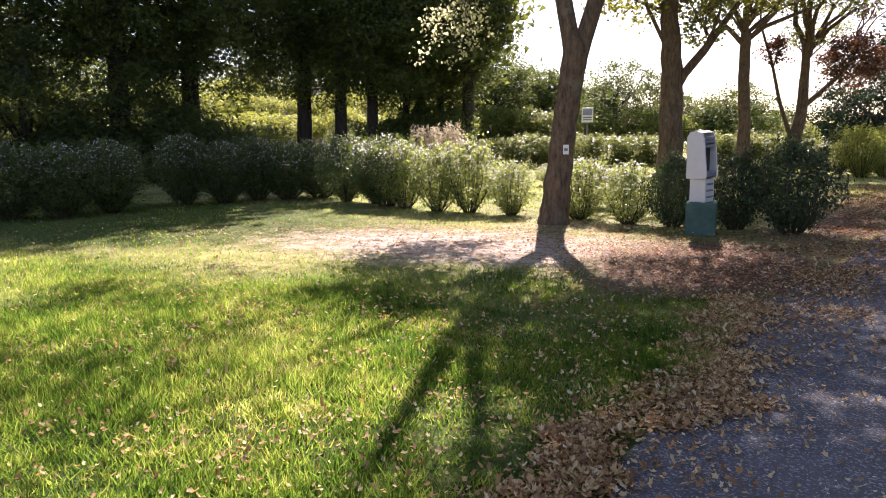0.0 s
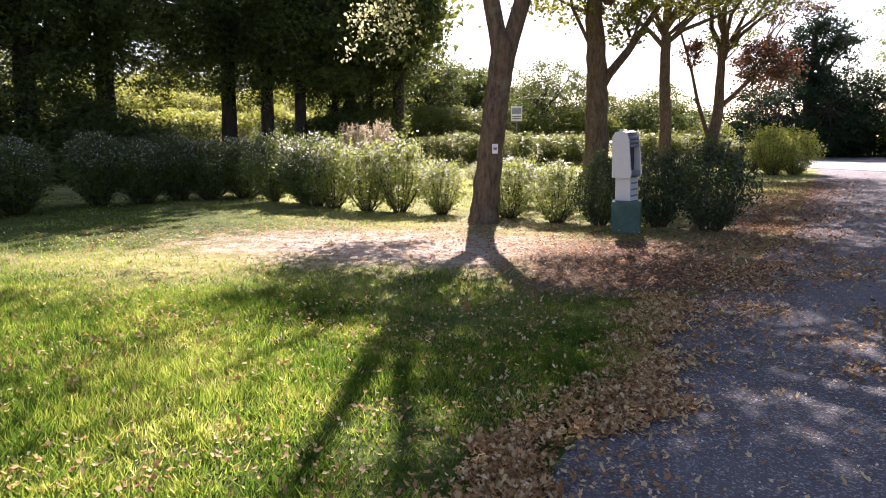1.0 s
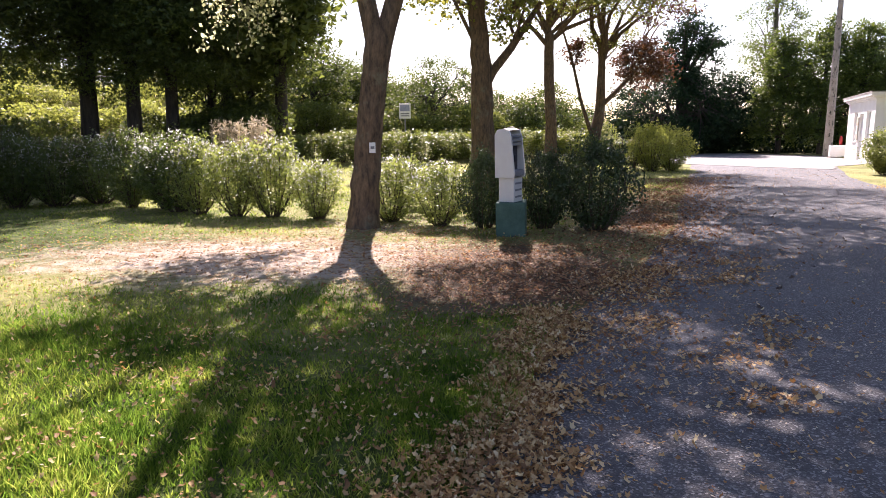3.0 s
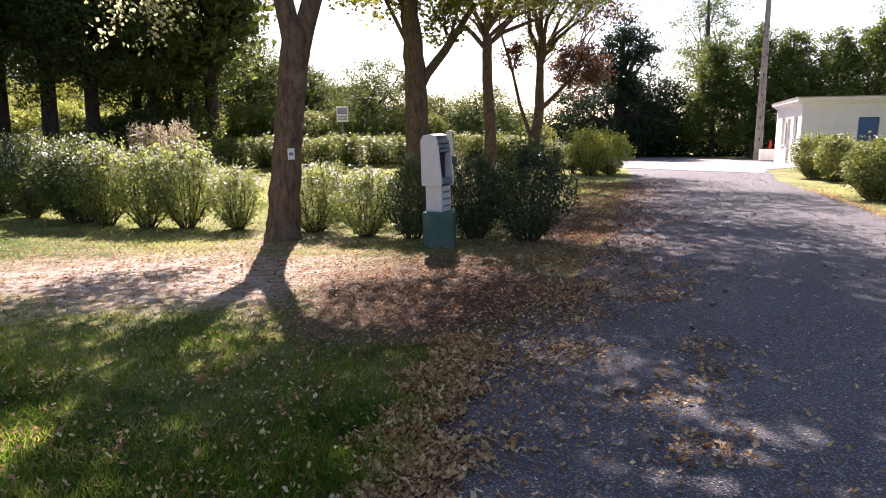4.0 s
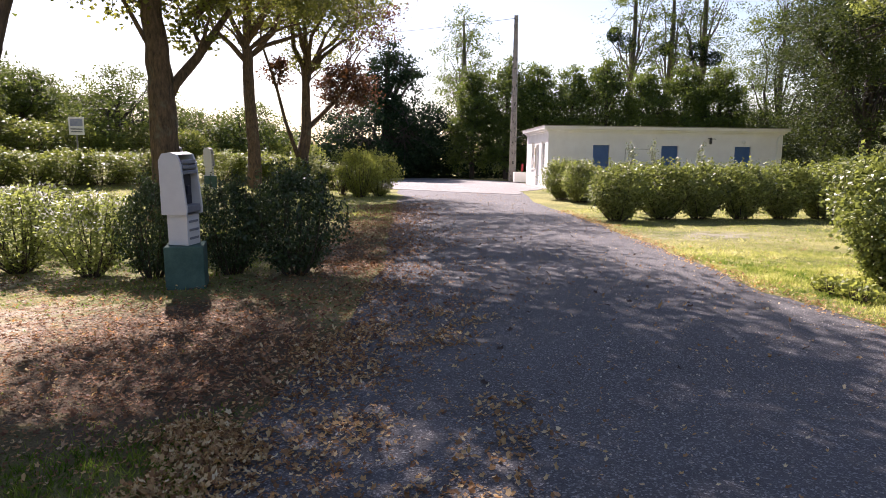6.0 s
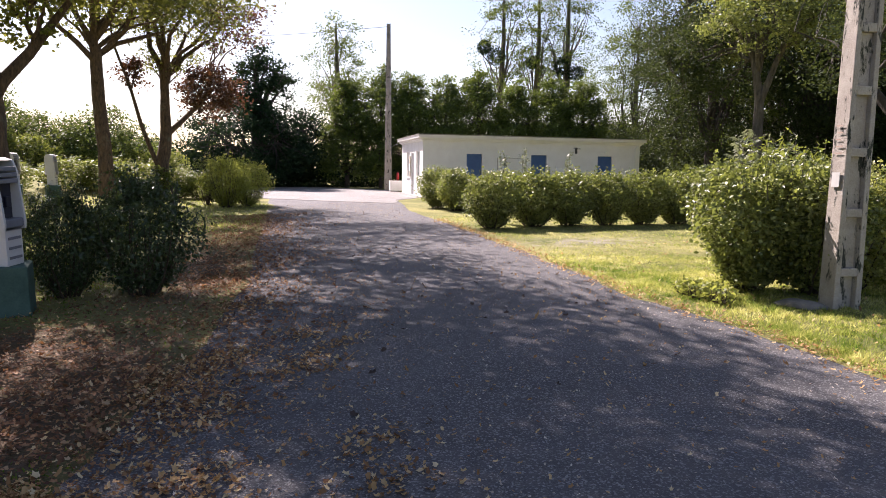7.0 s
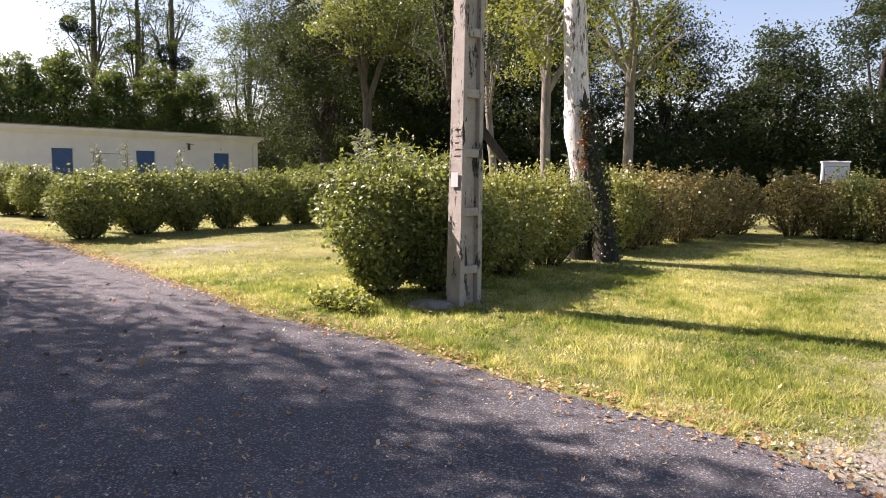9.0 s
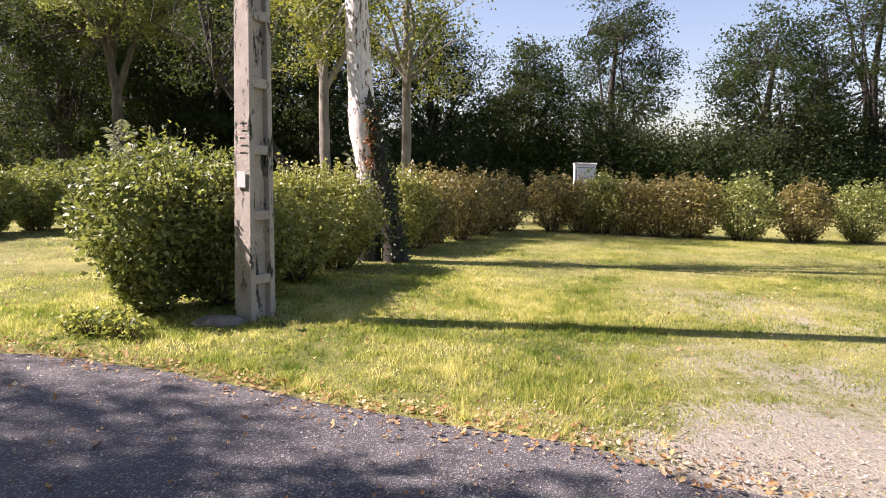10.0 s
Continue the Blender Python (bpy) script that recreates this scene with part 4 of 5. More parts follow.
for k, (x, y, lean, h, leaf) in enumerate([(18.6, 4.7, (0.2, 0.1), 9, LEAF_BIRCH), (19.9, 2.75, (0.0, 0.05), 8, LEAF_BIRCH), (20.6, 5.2, (0.2, 2.6), 8, LEAF_WOOD), (24.0, 7.0, (0.3, 0.4), 10, LEAF_WOOD)]):
    tree("slender_tree", "slender pale-trunked tree behind the hedge", x, y, [(0, 0, -0.1), (0, 0, 0.4), (lean[0] * 0.3, lean[1] * 0.3, 1.6), (lean[0], lean[1], 4.0), (lean[0], lean[1] * 1.2, h * 0.8)], [0.19, 0.15, 0.13, 0.11, 0.05],
         [((lean[0], lean[1], 3.6), (lean[0], lean[1], h * 0.66), (1.9, 1.9, h * 0.3), 6, 66, 80, 0.32)], leaf, 0.08, BARK_DARK if k == 2 else BARK_PALE, 150 + k, "slender trees behind the hedge")


def leaf_wall(name, label, line, depth, top, count, size, leaf, seed):
    """A thicket along a line: leaves in clumps from the ground up to an uneven top."""
    rng = np.random.default_rng(seed)
    line = np.array(line, float)
    t = rng.uniform(0, len(line) - 1, count // 40)
    i = np.clip(t.astype(int), 0, len(line) - 2)
    c = line[i] + (line[i + 1] - line[i]) * (t - i)[:, None] + rng.normal(size=(len(t), 2)) * depth
    high = top * (0.65 + 0.35 * np.sin(t * 5.1) * np.sin(t * 2.3 + 1)) * rng.uniform(0, 1, len(t)) ** 0.8
    spots = np.concatenate([np.array([a, b, float(ground_height(a, b)) + h]) + rng.normal(size=(40, 3)) * np.array([0.7, 0.7, 0.45]) for (a, b), h in zip(c, high)])
    spots[:, 2] = np.maximum(spots[:, 2], 0.03)
    v, q = leaves(rng, spots, size, 0.3, 0.1, 0.75, 3)
    tagged(new(name, fast_mesh(name, v, q, leaf)), label, "thicket", kind="stuff")


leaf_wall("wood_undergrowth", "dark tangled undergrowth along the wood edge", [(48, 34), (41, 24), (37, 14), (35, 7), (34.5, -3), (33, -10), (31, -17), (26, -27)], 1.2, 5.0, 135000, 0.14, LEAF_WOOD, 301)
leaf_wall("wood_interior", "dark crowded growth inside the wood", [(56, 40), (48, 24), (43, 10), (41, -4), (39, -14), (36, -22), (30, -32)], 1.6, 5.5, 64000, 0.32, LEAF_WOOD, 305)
leaf_wall("yard_undergrowth", "dark undergrowth at the end of the yard", [(13, 47), (18, 46.5), (24, 46.5), (29, 46.5), (36, 41)], 0.9, 3.2, 30000, 0.28, LEAF_DARK, 302)
leaf_wall("bank_thicket", "dark thicket behind the bank", [(-44, 33), (-30, 42), (-18, 48.5), (-6, 54)], 0.9, 5.5, 24000, 0.32, LEAF_POPLAR, 304)
leaf_wall("far_woods", "woods closing the distance", [(-70, 30), (-50, 60), (-20, 75), (20, 80), (60, 70), (80, 30), (75, -20), (45, -60), (0, -45), (-40, -40), (-70, 30)], 4, 4.5, 24500, 0.7, LEAF_FAR, 303)


# ---- wash house ----
HOUSE = Matrix.Translation((22.74, 27.22, 0.0)) @ Matrix.Rotation(radians(-29.1), 4, "Z")
WHITEWASH = solid_material("whitewash", (0.86, 0.84, 0.81), (0.76, 0.73, 0.69), 1.5, 0.9, 0.25, 0.008, 90)
ROOF_FELT = solid_material("roof_felt", (0.30, 0.28, 0.25), (0.42, 0.39, 0.34), 2.0, 0.9)
BLUE_PAINT = solid_material("blue_paint", (0.028, 0.09, 0.25), (0.045, 0.12, 0.29), 4, 0.45, 0.15, 0.004, 40)
WHITE_PAINT = solid_material("white_paint", (0.80, 0.80, 0.78), (0.74, 0.73, 0.70), 5, 0.5, 0.05, 0.002)
DARK_METAL = solid_material("dark_metal", (0.03, 0.03, 0.032), (0.06, 0.06, 0.06), 8, 0.5, 0.1, 0.002)
NOTICE = solid_material("notice_paper", (0.55, 0.52, 0.45), (0.40, 0.33, 0.22), 3.5, 0.7, 0.05, 0.002)
RED_PAINT = solid_material("red_paint", (0.45, 0.03, 0.03), (0.36, 0.025, 0.025), 6, 0.4, 0.05, 0.002)


def glass_material():
    m, nt, p = material("window_glass")
    p.inputs["Base Color"].default_value = (0.9, 0.95, 0.95, 1)
    p.inputs["Roughness"].default_value, p.inputs["Transmission Weight"].default_value = 0.03, 1.0
    return m


GLASS = glass_material()


def pierced_wall(a, b, low, high, holes, thick):
    """One wall in the plane y = 0 to thick, from x = a to b, with square openings (x0, x1, z0, z1)."""
    bm = bmesh.new()
    xs = sorted({a, b, *(h[0] for h in holes), *(h[1] for h in holes)})
    zs = sorted({low, high, *(h[2] for h in holes), *(h[3] for h in holes)})
    at = {(x, z): bm.verts.new((x, 0, z)) for x in xs for z in zs}
    for x0, x1 in zip(xs, xs[1:]):
        for z0, z1 in zip(zs, zs[1:]):
            mx, mz = (x0 + x1) / 2, (z0 + z1) / 2
            if not any(h[0] < mx < h[1] and h[2] < mz < h[3] for h in holes):
                bm.faces.new([at[p] for p in ((x0, z0), (x1, z0), (x1, z1), (x0, z1))])
    out = bmesh.ops.extrude_face_region(bm, geom=list(bm.faces))
    bmesh.ops.translate(bm, verts=[g for g in out["geom"] if isinstance(g, bmesh.types.BMVert)], vec=(0, thick, 0))
    bmesh.ops.recalc_face_normals(bm, faces=bm.faces)
    return bm


def wash_house():
    root = new("wash_house")
    root.matrix_basis = HOUSE
    L, D, Ht = 11.86, 6.2, 2.92
    doors = ((2.25, 3.07), (5.70, 6.55), (9.43, 10.26))
    part("front_wall", pierced_wall(0, L, -0.1, Ht, [(a, b, 0.06, 2.21) for a, b in doors], 0.25), WHITEWASH, root)
    part("back_wall", boxes((0, D - 0.25, -0.1, L, D, Ht)), WHITEWASH, root)
    openings = ((0.75, 1.75, 0.95, 2.35), (2.3, 3.2, 0.06, 2.25), (3.7, 4.6, 0.95, 2.35))
    bm = pierced_wall(0.252, D - 0.252, -0.1, Ht, openings, 0.25)
    bmesh.ops.rotate(bm, verts=bm.verts, cent=(0, 0, 0), matrix=Matrix(((0, 1, 0), (1, 0, 0), (0, 0, 1))))
    bmesh.ops.recalc_face_normals(bm, faces=bm.faces)
    part("side_wall", bm, WHITEWASH, root)
    part("side_wall", boxes((L - 0.25, 0.252, -0.1, L, D - 0.252, Ht)), WHITEWASH, root)
    bm = bmesh.new()
    for k, (o, z0, z1) in enumerate(((0.06, Ht - 0.12, Ht - 0.05), (0.14, Ht - 0.05, Ht + 0.03), (0.24, Ht + 0.03, Ht + 0.17))):
        box(bm, -o, -o, z0, L + o, D + o, z1, bevel=0.012)
    part("roof", bm, WHITEWASH, root, "flat white roof slab with a stepped cornice")
    part("roof_edge", boxes((-0.27, -0.27, Ht + 0.172, L + 0.27, D + 0.27, Ht + 0.21)), ROOF_FELT, root, "weathered felt along the roof edge")
    for a, b in doors:
        d = part("door", boxes((a + 0.01, 0.10, 0.06, b - 0.01, 0.15, 2.20), bevel=0.006), BLUE_PAINT, root, "blue painted door")
        part("door_handle", boxes((a + 0.08, 0.06, 1.0, a + 0.20, 0.10, 1.03), bevel=0.006), DARK_METAL, d)
    for a, b, low, high in (openings[0], openings[2]):
        w = part("window", boxes((0.08, a, low, 0.14, a + 0.07, high), (0.08, b - 0.07, low, 0.14, b, high), (0.08, a + 0.07, high - 0.07, 0.14, b - 0.07, high), (0.08, a + 0.07, low, 0.14, b - 0.07, low + 0.07), (0.08, (a + b) / 2 - 0.025, low + 0.07, 0.14, (a + b) / 2 + 0.025, high - 0.07)), WHITE_PAINT, root, "white framed window")
        pane = part("pane", boxes((0.10, a + 0.07, low + 0.07, 0.106, b - 0.07, high - 0.07)), GLASS, w)
        pane.visible_shadow = False
        part("sill", boxes((-0.05, a - 0.05, low - 0.05, 0.078, b + 0.05, low - 0.002)), WHITEWASH, w)
    part("side_door", boxes((0.10, 2.32, 0.06, 0.15, 3.18, 2.24)), WHITE_PAINT, root, "white side door")
    board = part("notice_board", boxes((-0.05, 3.25, 1.0, -0.002, 3.66, 2.1), bevel=0.005), NOTICE, root, "faded notice board")
    part("notice", boxes((-0.056, 3.30, 1.3, -0.051, 3.60, 1.7)), WHITE_PAINT, board)
    tb = Tubes()
    tb.add([(11.55, -0.07, 0.1), (11.55, -0.07, 2.6), (11.6, -0.12, 2.72), (11.72, -0.2, 2.8)], [0.035] * 4, 8)
    part_of("downpipe", tb.mesh("downpipe", WHITE_PAINT), root)
    lamp = part("wall_lamp", boxes((8.02, -0.30, 2.30, 8.12, -0.20, 2.62), (8.03, -0.20, 2.58, 8.07, -0.002, 2.62), bevel=0.01), DARK_METAL, root, "dark wall lamp on a bracket")
    part("bracket", boxes((8.13, -0.16, 2.55, 8.36, -0.13, 2.58)), DARK_METAL, lamp)
    bm = bmesh.new()
    bmesh.ops.create_uvsphere(bm, u_segments=12, v_segments=8, radius=0.09, matrix=Matrix.Translation((9.85, -0.04, 2.42)) @ Matrix.Diagonal((1, 0.5, 1, 1)))
    part("bulkhead_light", bm, WHITE_PAINT, root, smooth=True)
    part("wall_panel", boxes((3.9, -0.02, 1.3, 5.2, -0.002, 2.0), bevel=0.004), WHITEWASH, root, "flat access panel in the white wall")
    for strip in ((3.86, 1.26, 5.24, 1.29), (3.86, 2.01, 5.24, 2.04), (3.86, 1.29, 3.89, 2.01), (5.21, 1.29, 5.24, 2.01)):
        part("panel_edge", boxes((strip[0], -0.024, strip[1], strip[2], -0.003, strip[3])), ROOF_FELT, root)
    return tagged(root, "low flat-roofed white wash house with blue doors", "building")


wash_house()

bin_root = new("white_planter")
bin_root.matrix_basis = Matrix.Translation((26.6, 34.2, 0.06)) @ Matrix.Rotation(radians(-29), 4, "Z")
bm = boxes((-0.45, -0.25, 0, 0.45, 0.25, 0.62), bevel=0.02)
part("tub", bm, WHITEWASH, bin_root)
part("soil", boxes((-0.4, -0.2, 0.6, 0.4, 0.2, 0.625)), STEM, bin_root)
tagged(bin_root, "white masonry tub beside the wash house", "planter")
ext = new("fire_point")
ext.matrix_basis = Matrix.Translation((27.0, 34.6, 0.685))
tb = Tubes()
tb.add([(0, 0, 0), (0, 0, 0.02), (0, 0, 0.42), (0, 0, 0.48), (0, 0, 0.52)], [0.001, 0.08, 0.08, 0.05, 0.02], 12)
part_of("cylinder", tb.mesh("cylinder", RED_PAINT), ext)
part("nozzle", boxes((-0.02, -0.09, 0.5, 0.02, 0.04, 0.54)), DARK_METAL, ext)
tagged(ext, "red fire extinguisher standing by the white wall", "extinguisher")


# ---- poles ----
def concrete_material():
    m, nt, p = material("weathered_concrete")
    co = nt.nodes.new("ShaderNodeNewGeometry").outputs["Position"]
    mp = nt.nodes.new("ShaderNodeMapping")
    mp.inputs["Scale"].default_value = (1, 1, 0.35)
    nt.links.new(co, mp.inputs[0])
    a, b = noise_tex(nt, 4, 5, 0.65, co), noise_tex(nt, 60, 4, 0.7, co)
    moss = noise_tex(nt, 7, 5, 0.75, mp.outputs[0])
    c = ramp(nt, math_node(nt, "ADD", math_node(nt, "MULTIPLY", a, 0.6), math_node(nt, "MULTIPLY", b, 0.4)), (0.35, (0.27, 0.235, 0.195)), (0.65, (0.44, 0.40, 0.345)))
    c = mix(nt, grey(nt, moss, 0.55, 0.61), c, (0.035, 0.04, 0.03))
    nt.links.new(c, p.inputs["Base Color"])
    p.inputs["Roughness"].default_value = 0.93
    bump(nt, p, math_node(nt, "ADD", b, a), 0.5, 0.012)
    return m


CONCRETE = concrete_material()


def pole(x, y, h, w, d, turn, label, taper=0.62, bars=0.62):
    """Two flanges, a thin web and cross-bars, narrowing upwards."""
    root = new("concrete_pole")
    root.matrix_basis = Matrix.Translation((x, y, 0)) @ Matrix.Rotation(turn, 4, "Z")

    def piece(name, *items):
        bm = boxes(*items, bevel=0.008)
        for v in bm.verts:
            k = 1.12 - (1.12 - taper) * max(v.co.z, 0) / h
            v.co.x, v.co.y = v.co.x * k, v.co.y * k
        return part(name, bm, CONCRETE, root)

    f = w * 0.2
    piece("flange", *[(-w / 2, -d / 2, z0, -w / 2 + f, d / 2, z1) for z0, z1 in ((-0.3, h),)])
    piece("flange", (w / 2 - f, -d / 2, -0.3, w / 2, d / 2, h))
    piece("web", (-w / 2 + f, -d * 0.22, -0.3, w / 2 - f, d * 0.22, h - 0.02))
    z = 0.35
    while z < h - 0.3:
        piece("crossbar", (-w / 2 + f, -d / 2 + 0.006, z, w / 2 - f, d / 2 - 0.006, z + 0.09))
        z += bars
    return tagged(root, label, "utility pole")


NOTICE_PALE = solid_material("weathered_plate", (0.50, 0.49, 0.47), (0.60, 0.58, 0.55), 12, 0.6, 0.05, 0.002)
FADED_PRINT = solid_material("faded_print", (0.36, 0.25, 0.20), (0.44, 0.34, 0.28), 20, 0.9)
near_pole = pole(9.15, 4.45, 8.5, 0.29, 0.21, radians(-34.8), "ribbed concrete power pole at the hedge corner")
far_pole = pole(27.26, 35.94, 10.4, 0.42, 0.32, radians(-42), "tall concrete power pole beside the wash house", 0.55, 1.0)
part("plate", boxes((-0.168, -0.06, 1.28, -0.161, 0.05, 1.43)), NOTICE_PALE, near_pole, "white identification plate")
for k, (a, b) in enumerate([(0.05, -0.05), (0.04, -0.06), (0.05, -0.02), (0.03, -0.05), (0.05, -0.04)]):
    part("stencil_mark", boxes((-0.1605, min(a, b), 1.62 + 0.07 * k, -0.1585, max(a, b), 1.634 + 0.07 * k)), FADED_PRINT, near_pole)
tb = Tubes()
tb.add([(27.2, 35.8, 3.0), (26.9, 35.1, 2.75), (26.3, 34.2, 2.8), (25.8, 33.1, 2.85)], [0.012] * 4, 5)
tagged(new("service_cable", tb.mesh("service_cable", DARK_METAL)), "thin slack cable from the pole to the wash house", "cable")
tb = Tubes()
tb.add(bend(np.random.default_rng(1), (27.2, 35.9, 10.2), (12, 52, 9.8), 8, 0.0, -0.02), [0.012] * 8, 5)
tagged(new("overhead_wire", tb.mesh("overhead_wire", DARK_METAL)), "thin overhead wire leaving the far pole", "cable")

# ---- hook-up pedestal ----
GREEN_CONCRETE = solid_material("green_painted_concrete", (0.026, 0.068, 0.054), (0.07, 0.128, 0.10), 5, 0.85, 0.4, 0.01)
GREY_PLASTIC = solid_material("grey_plastic", (0.55, 0.53, 0.52), (0.62, 0.60, 0.58), 5, 0.5, 0.08, 0.003)
DARK_PLASTIC = solid_material("dark_plastic", (0.018, 0.017, 0.03), (0.03, 0.03, 0.045), 8, 0.4, 0.05, 0.002)
SLATE_PLASTIC = solid_material("slate_plastic", (0.16, 0.16, 0.18), (0.22, 0.22, 0.24), 8, 0.5, 0.05, 0.002)


def pedestal(x, y, turn, name="hook_up_pedestal", label="grey plastic electric hook-up pedestal on a green plinth", lean=2.0):
    """The hood's open socket side looks along +x, its closed side along -y."""
    root = new(name)
    root.matrix_basis = Matrix.Translation((x, y, float(ground_height(x, y)))) @ Matrix.Rotation(turn, 4, "Z") @ Matrix.Rotation(radians(lean), 4, "X")
    bm = boxes((-0.2, -0.2, -0.08, 0.2, 0.2, 0.47), bevel=0.014)
    bmesh.ops.rotate(bm, verts=bm.verts, cent=(0, 0, 0), matrix=Matrix.Rotation(radians(26), 3, "Z"))
    part("plinth", bm, GREEN_CONCRETE, root, "green-painted concrete plinth")
    column = part("column", boxes((-0.15, -0.14, 0.47, 0.13, 0.14, 0.80), bevel=0.008), GREY_PLASTIC, root)
    for k in range(3):
        part("groove", boxes((0.131, -0.10, 0.53 + 0.09 * k, 0.138, 0.10, 0.555 + 0.09 * k)), SLATE_PLASTIC, column)
    bm = bmesh.new()
    side = [(-0.19, 0.80), (0.155, 0.80), (0.165, 0.86), (0.11, 1.34), (0.07, 1.43), (-0.02, 1.455), (-0.14, 1.44), (-0.19, 1.37)]
    for s in (-1, 1):
        ys = (0.185 * s, 0.155 * s)
        ring = [[bm.verts.new((px, yy, pz)) for px, pz in side] for yy in ys]
        bm.faces.new(ring[0])
        bm.faces.new(ring[1])
        for a in range(len(side)):
            b = (a + 1) % len(side)
            bm.faces.new((ring[0][a], ring[0][b], ring[1][b], ring[1][a]))
    for (xa, za), (xb, zb) in zip(side[4:] + side[:1], side[5:] + side[:2]):
        q = [bm.verts.new((px, yy, pz)) for yy in (-0.156, 0.156) for px, pz in ((xa, za), (xb, zb))]
        bm.faces.new((q[0], q[1], q[3], q[2]))
    bmesh.ops.remove_doubles(bm, verts=bm.verts, dist=0.002)
    bmesh.ops.recalc_face_normals(bm, faces=bm.faces)
    hood = part("hood", bm, GREY_PLASTIC, root, "pale grey moulded hood")
    for k in range(3):
        part("louvre", boxes((0.055 - 0.012 * k, -0.15, 1.335 - 0.055 * k, 0.115 + 0.008 * k, 0.15, 1.375 - 0.055 * k), bevel=0.006), SLATE_PLASTIC, hood)
    part("socket_panel", boxes((0.0, -0.154, 0.90, 0.03, 0.154, 1.22)), DARK_PLASTIC, hood, "dark recessed socket panel")
    part("tray", boxes((0.02, -0.153, 0.82, 0.155, 0.153, 0.90), bevel=0.012), SLATE_PLASTIC, hood)
    for k in (-1, 1):
        part("socket", boxes((0.032, 0.07 * k - 0.04, 1.0, 0.06, 0.07 * k + 0.04, 1.1), bevel=0.01), DARK_PLASTIC, hood)
    for ob in root.children:
        if not ob.name.startswith("plinth"):
            ob.scale = (0.84, 0.84, 1)
    return tagged(root, label, "electric pedestal", "hook-up pedestals")


pedestal(2.46, 9.42, radians(-43))
pedestal(5.35, 26.6, radians(-40), label="far pale hook-up pedestal among the hedges", lean=0)
pedestal(6.35, 26.3, radians(-30), label="far pale hook-up pedestal among the hedges", lean=0)


# ---- signs, cabinet and small things ----
def tree_plate():
    root = part("number_plate", boxes((-0.05, -0.006, -0.075, 0.05, 0.0, 0.075), bevel=0.002), WHITE_PAINT)
    root.matrix_basis = Matrix.Translation((0.585, 10.35, 1.2)) @ Matrix.Rotation(radians(25), 4, "Z")
    part("mark", boxes((-0.03, -0.0095, -0.02, 0.03, -0.0065, 0.02)), SLATE_PLASTIC, root)
    tagged(root, "small white plate nailed to the maple trunk", "plate")


tree_plate()


def info_board(x, y):
    root = new("info_board")
    g = float(ground_height(x, y))
    root.matrix_basis = Matrix.Translation((x, y, g)) @ Matrix.Rotation(radians(-4), 4, "Z")
    top, low = 2.9 - g, 2.2 - g
    part("post", boxes((-0.03, 0.02, -0.1, 0.03, 0.06, top)), SLATE_PLASTIC, root)
    panel = part("panel", boxes((-0.27, -0.015, low, 0.27, 0.015, top), bevel=0.004), WHITE_PAINT, root)
    part("picture", boxes((-0.22, -0.02, top - 0.36, 0.22, -0.017, top - 0.08)), solid_material("sign_print", (0.22, 0.24, 0.38), (0.4, 0.42, 0.5), 9, 0.6), panel)
    part("text_bar", boxes((-0.21, -0.02, low + 0.2, 0.21, -0.017, low + 0.25)), SLATE_PLASTIC, panel)
    part("text_bar", boxes((-0.2, -0.02, low + 0.1, 0.2, -0.017, low + 0.15)), SLATE_PLASTIC, panel)
    tagged(root, "white information board on a post behind the hedge", "sign")


info_board(2.55, 32.2)


def cabinet(x, y, turn, h, w):
    root = new("meter_cabinet")
    root.matrix_basis = Matrix.Translation((x, y, 0)) @ Matrix.Rotation(turn, 4, "Z")
    part("body", boxes((-w / 2, -0.16, -0.05, w / 2, 0.16, h - 0.05), (-w / 2 - 0.02, -0.18, h - 0.05, w / 2 + 0.02, 0.18, h), bevel=0.012), WHITE_PAINT, root)
    d = part("door", boxes((-w / 2 + 0.07, -0.175, 0.5, w / 2 - 0.05, -0.162, h - 0.14), bevel=0.004), WHITE_PAINT, root)
    part("frame_line", boxes((-w / 2 + 0.05, -0.168, h - 0.135, w / 2 - 0.03, -0.162, h - 0.12)), SLATE_PLASTIC, root)
    part("frame_line", boxes((-w / 2 + 0.045, -0.168, 0.5, -w / 2 + 0.06, -0.162, h - 0.137)), SLATE_PLASTIC, root)
    part("latch", boxes((0.12, -0.185, 1.2, 0.16, -0.177, 1.32)), SLATE_PLASTIC, d)
    tagged(root, "white meter cabinet standing behind the rusty hedge", "cabinet")


cabinet(20.7, -2.2, radians(-98), 1.86, 0.58)


MOSSY_STONE = solid_material("mossy_stone", (0.10, 0.092, 0.075), (0.22, 0.20, 0.165), 9, 0.9, 0.6, 0.02)


def rock(x, y, sx, sy, sz, seed):
    rng = np.random.default_rng(seed)
    bm = bmesh.new()
    bmesh.ops.create_icosphere(bm, subdivisions=3, radius=1.0)
    for v in bm.verts:
        n = noise.noise(v.co * 1.6 + Vector((seed, 0, 0))) * 0.25
        v.co = Vector((v.co.x * sx * (1 + n), v.co.y * sy * (1 + n), max(v.co.z, -0.4) * sz * (1 + n)))
    ob = part("flat_stone", bm, MOSSY_STONE, smooth=True)
    ob.matrix_basis = Matrix.Translation((x, y, 0.02)) @ Matrix.Rotation(rng.uniform(0, 6), 4, "Z")
    tagged(ob, "flat pale stone lying at the foot of the pole", "stone")


rock(8.86, 4.72, 0.24, 0.15, 0.06, 5)

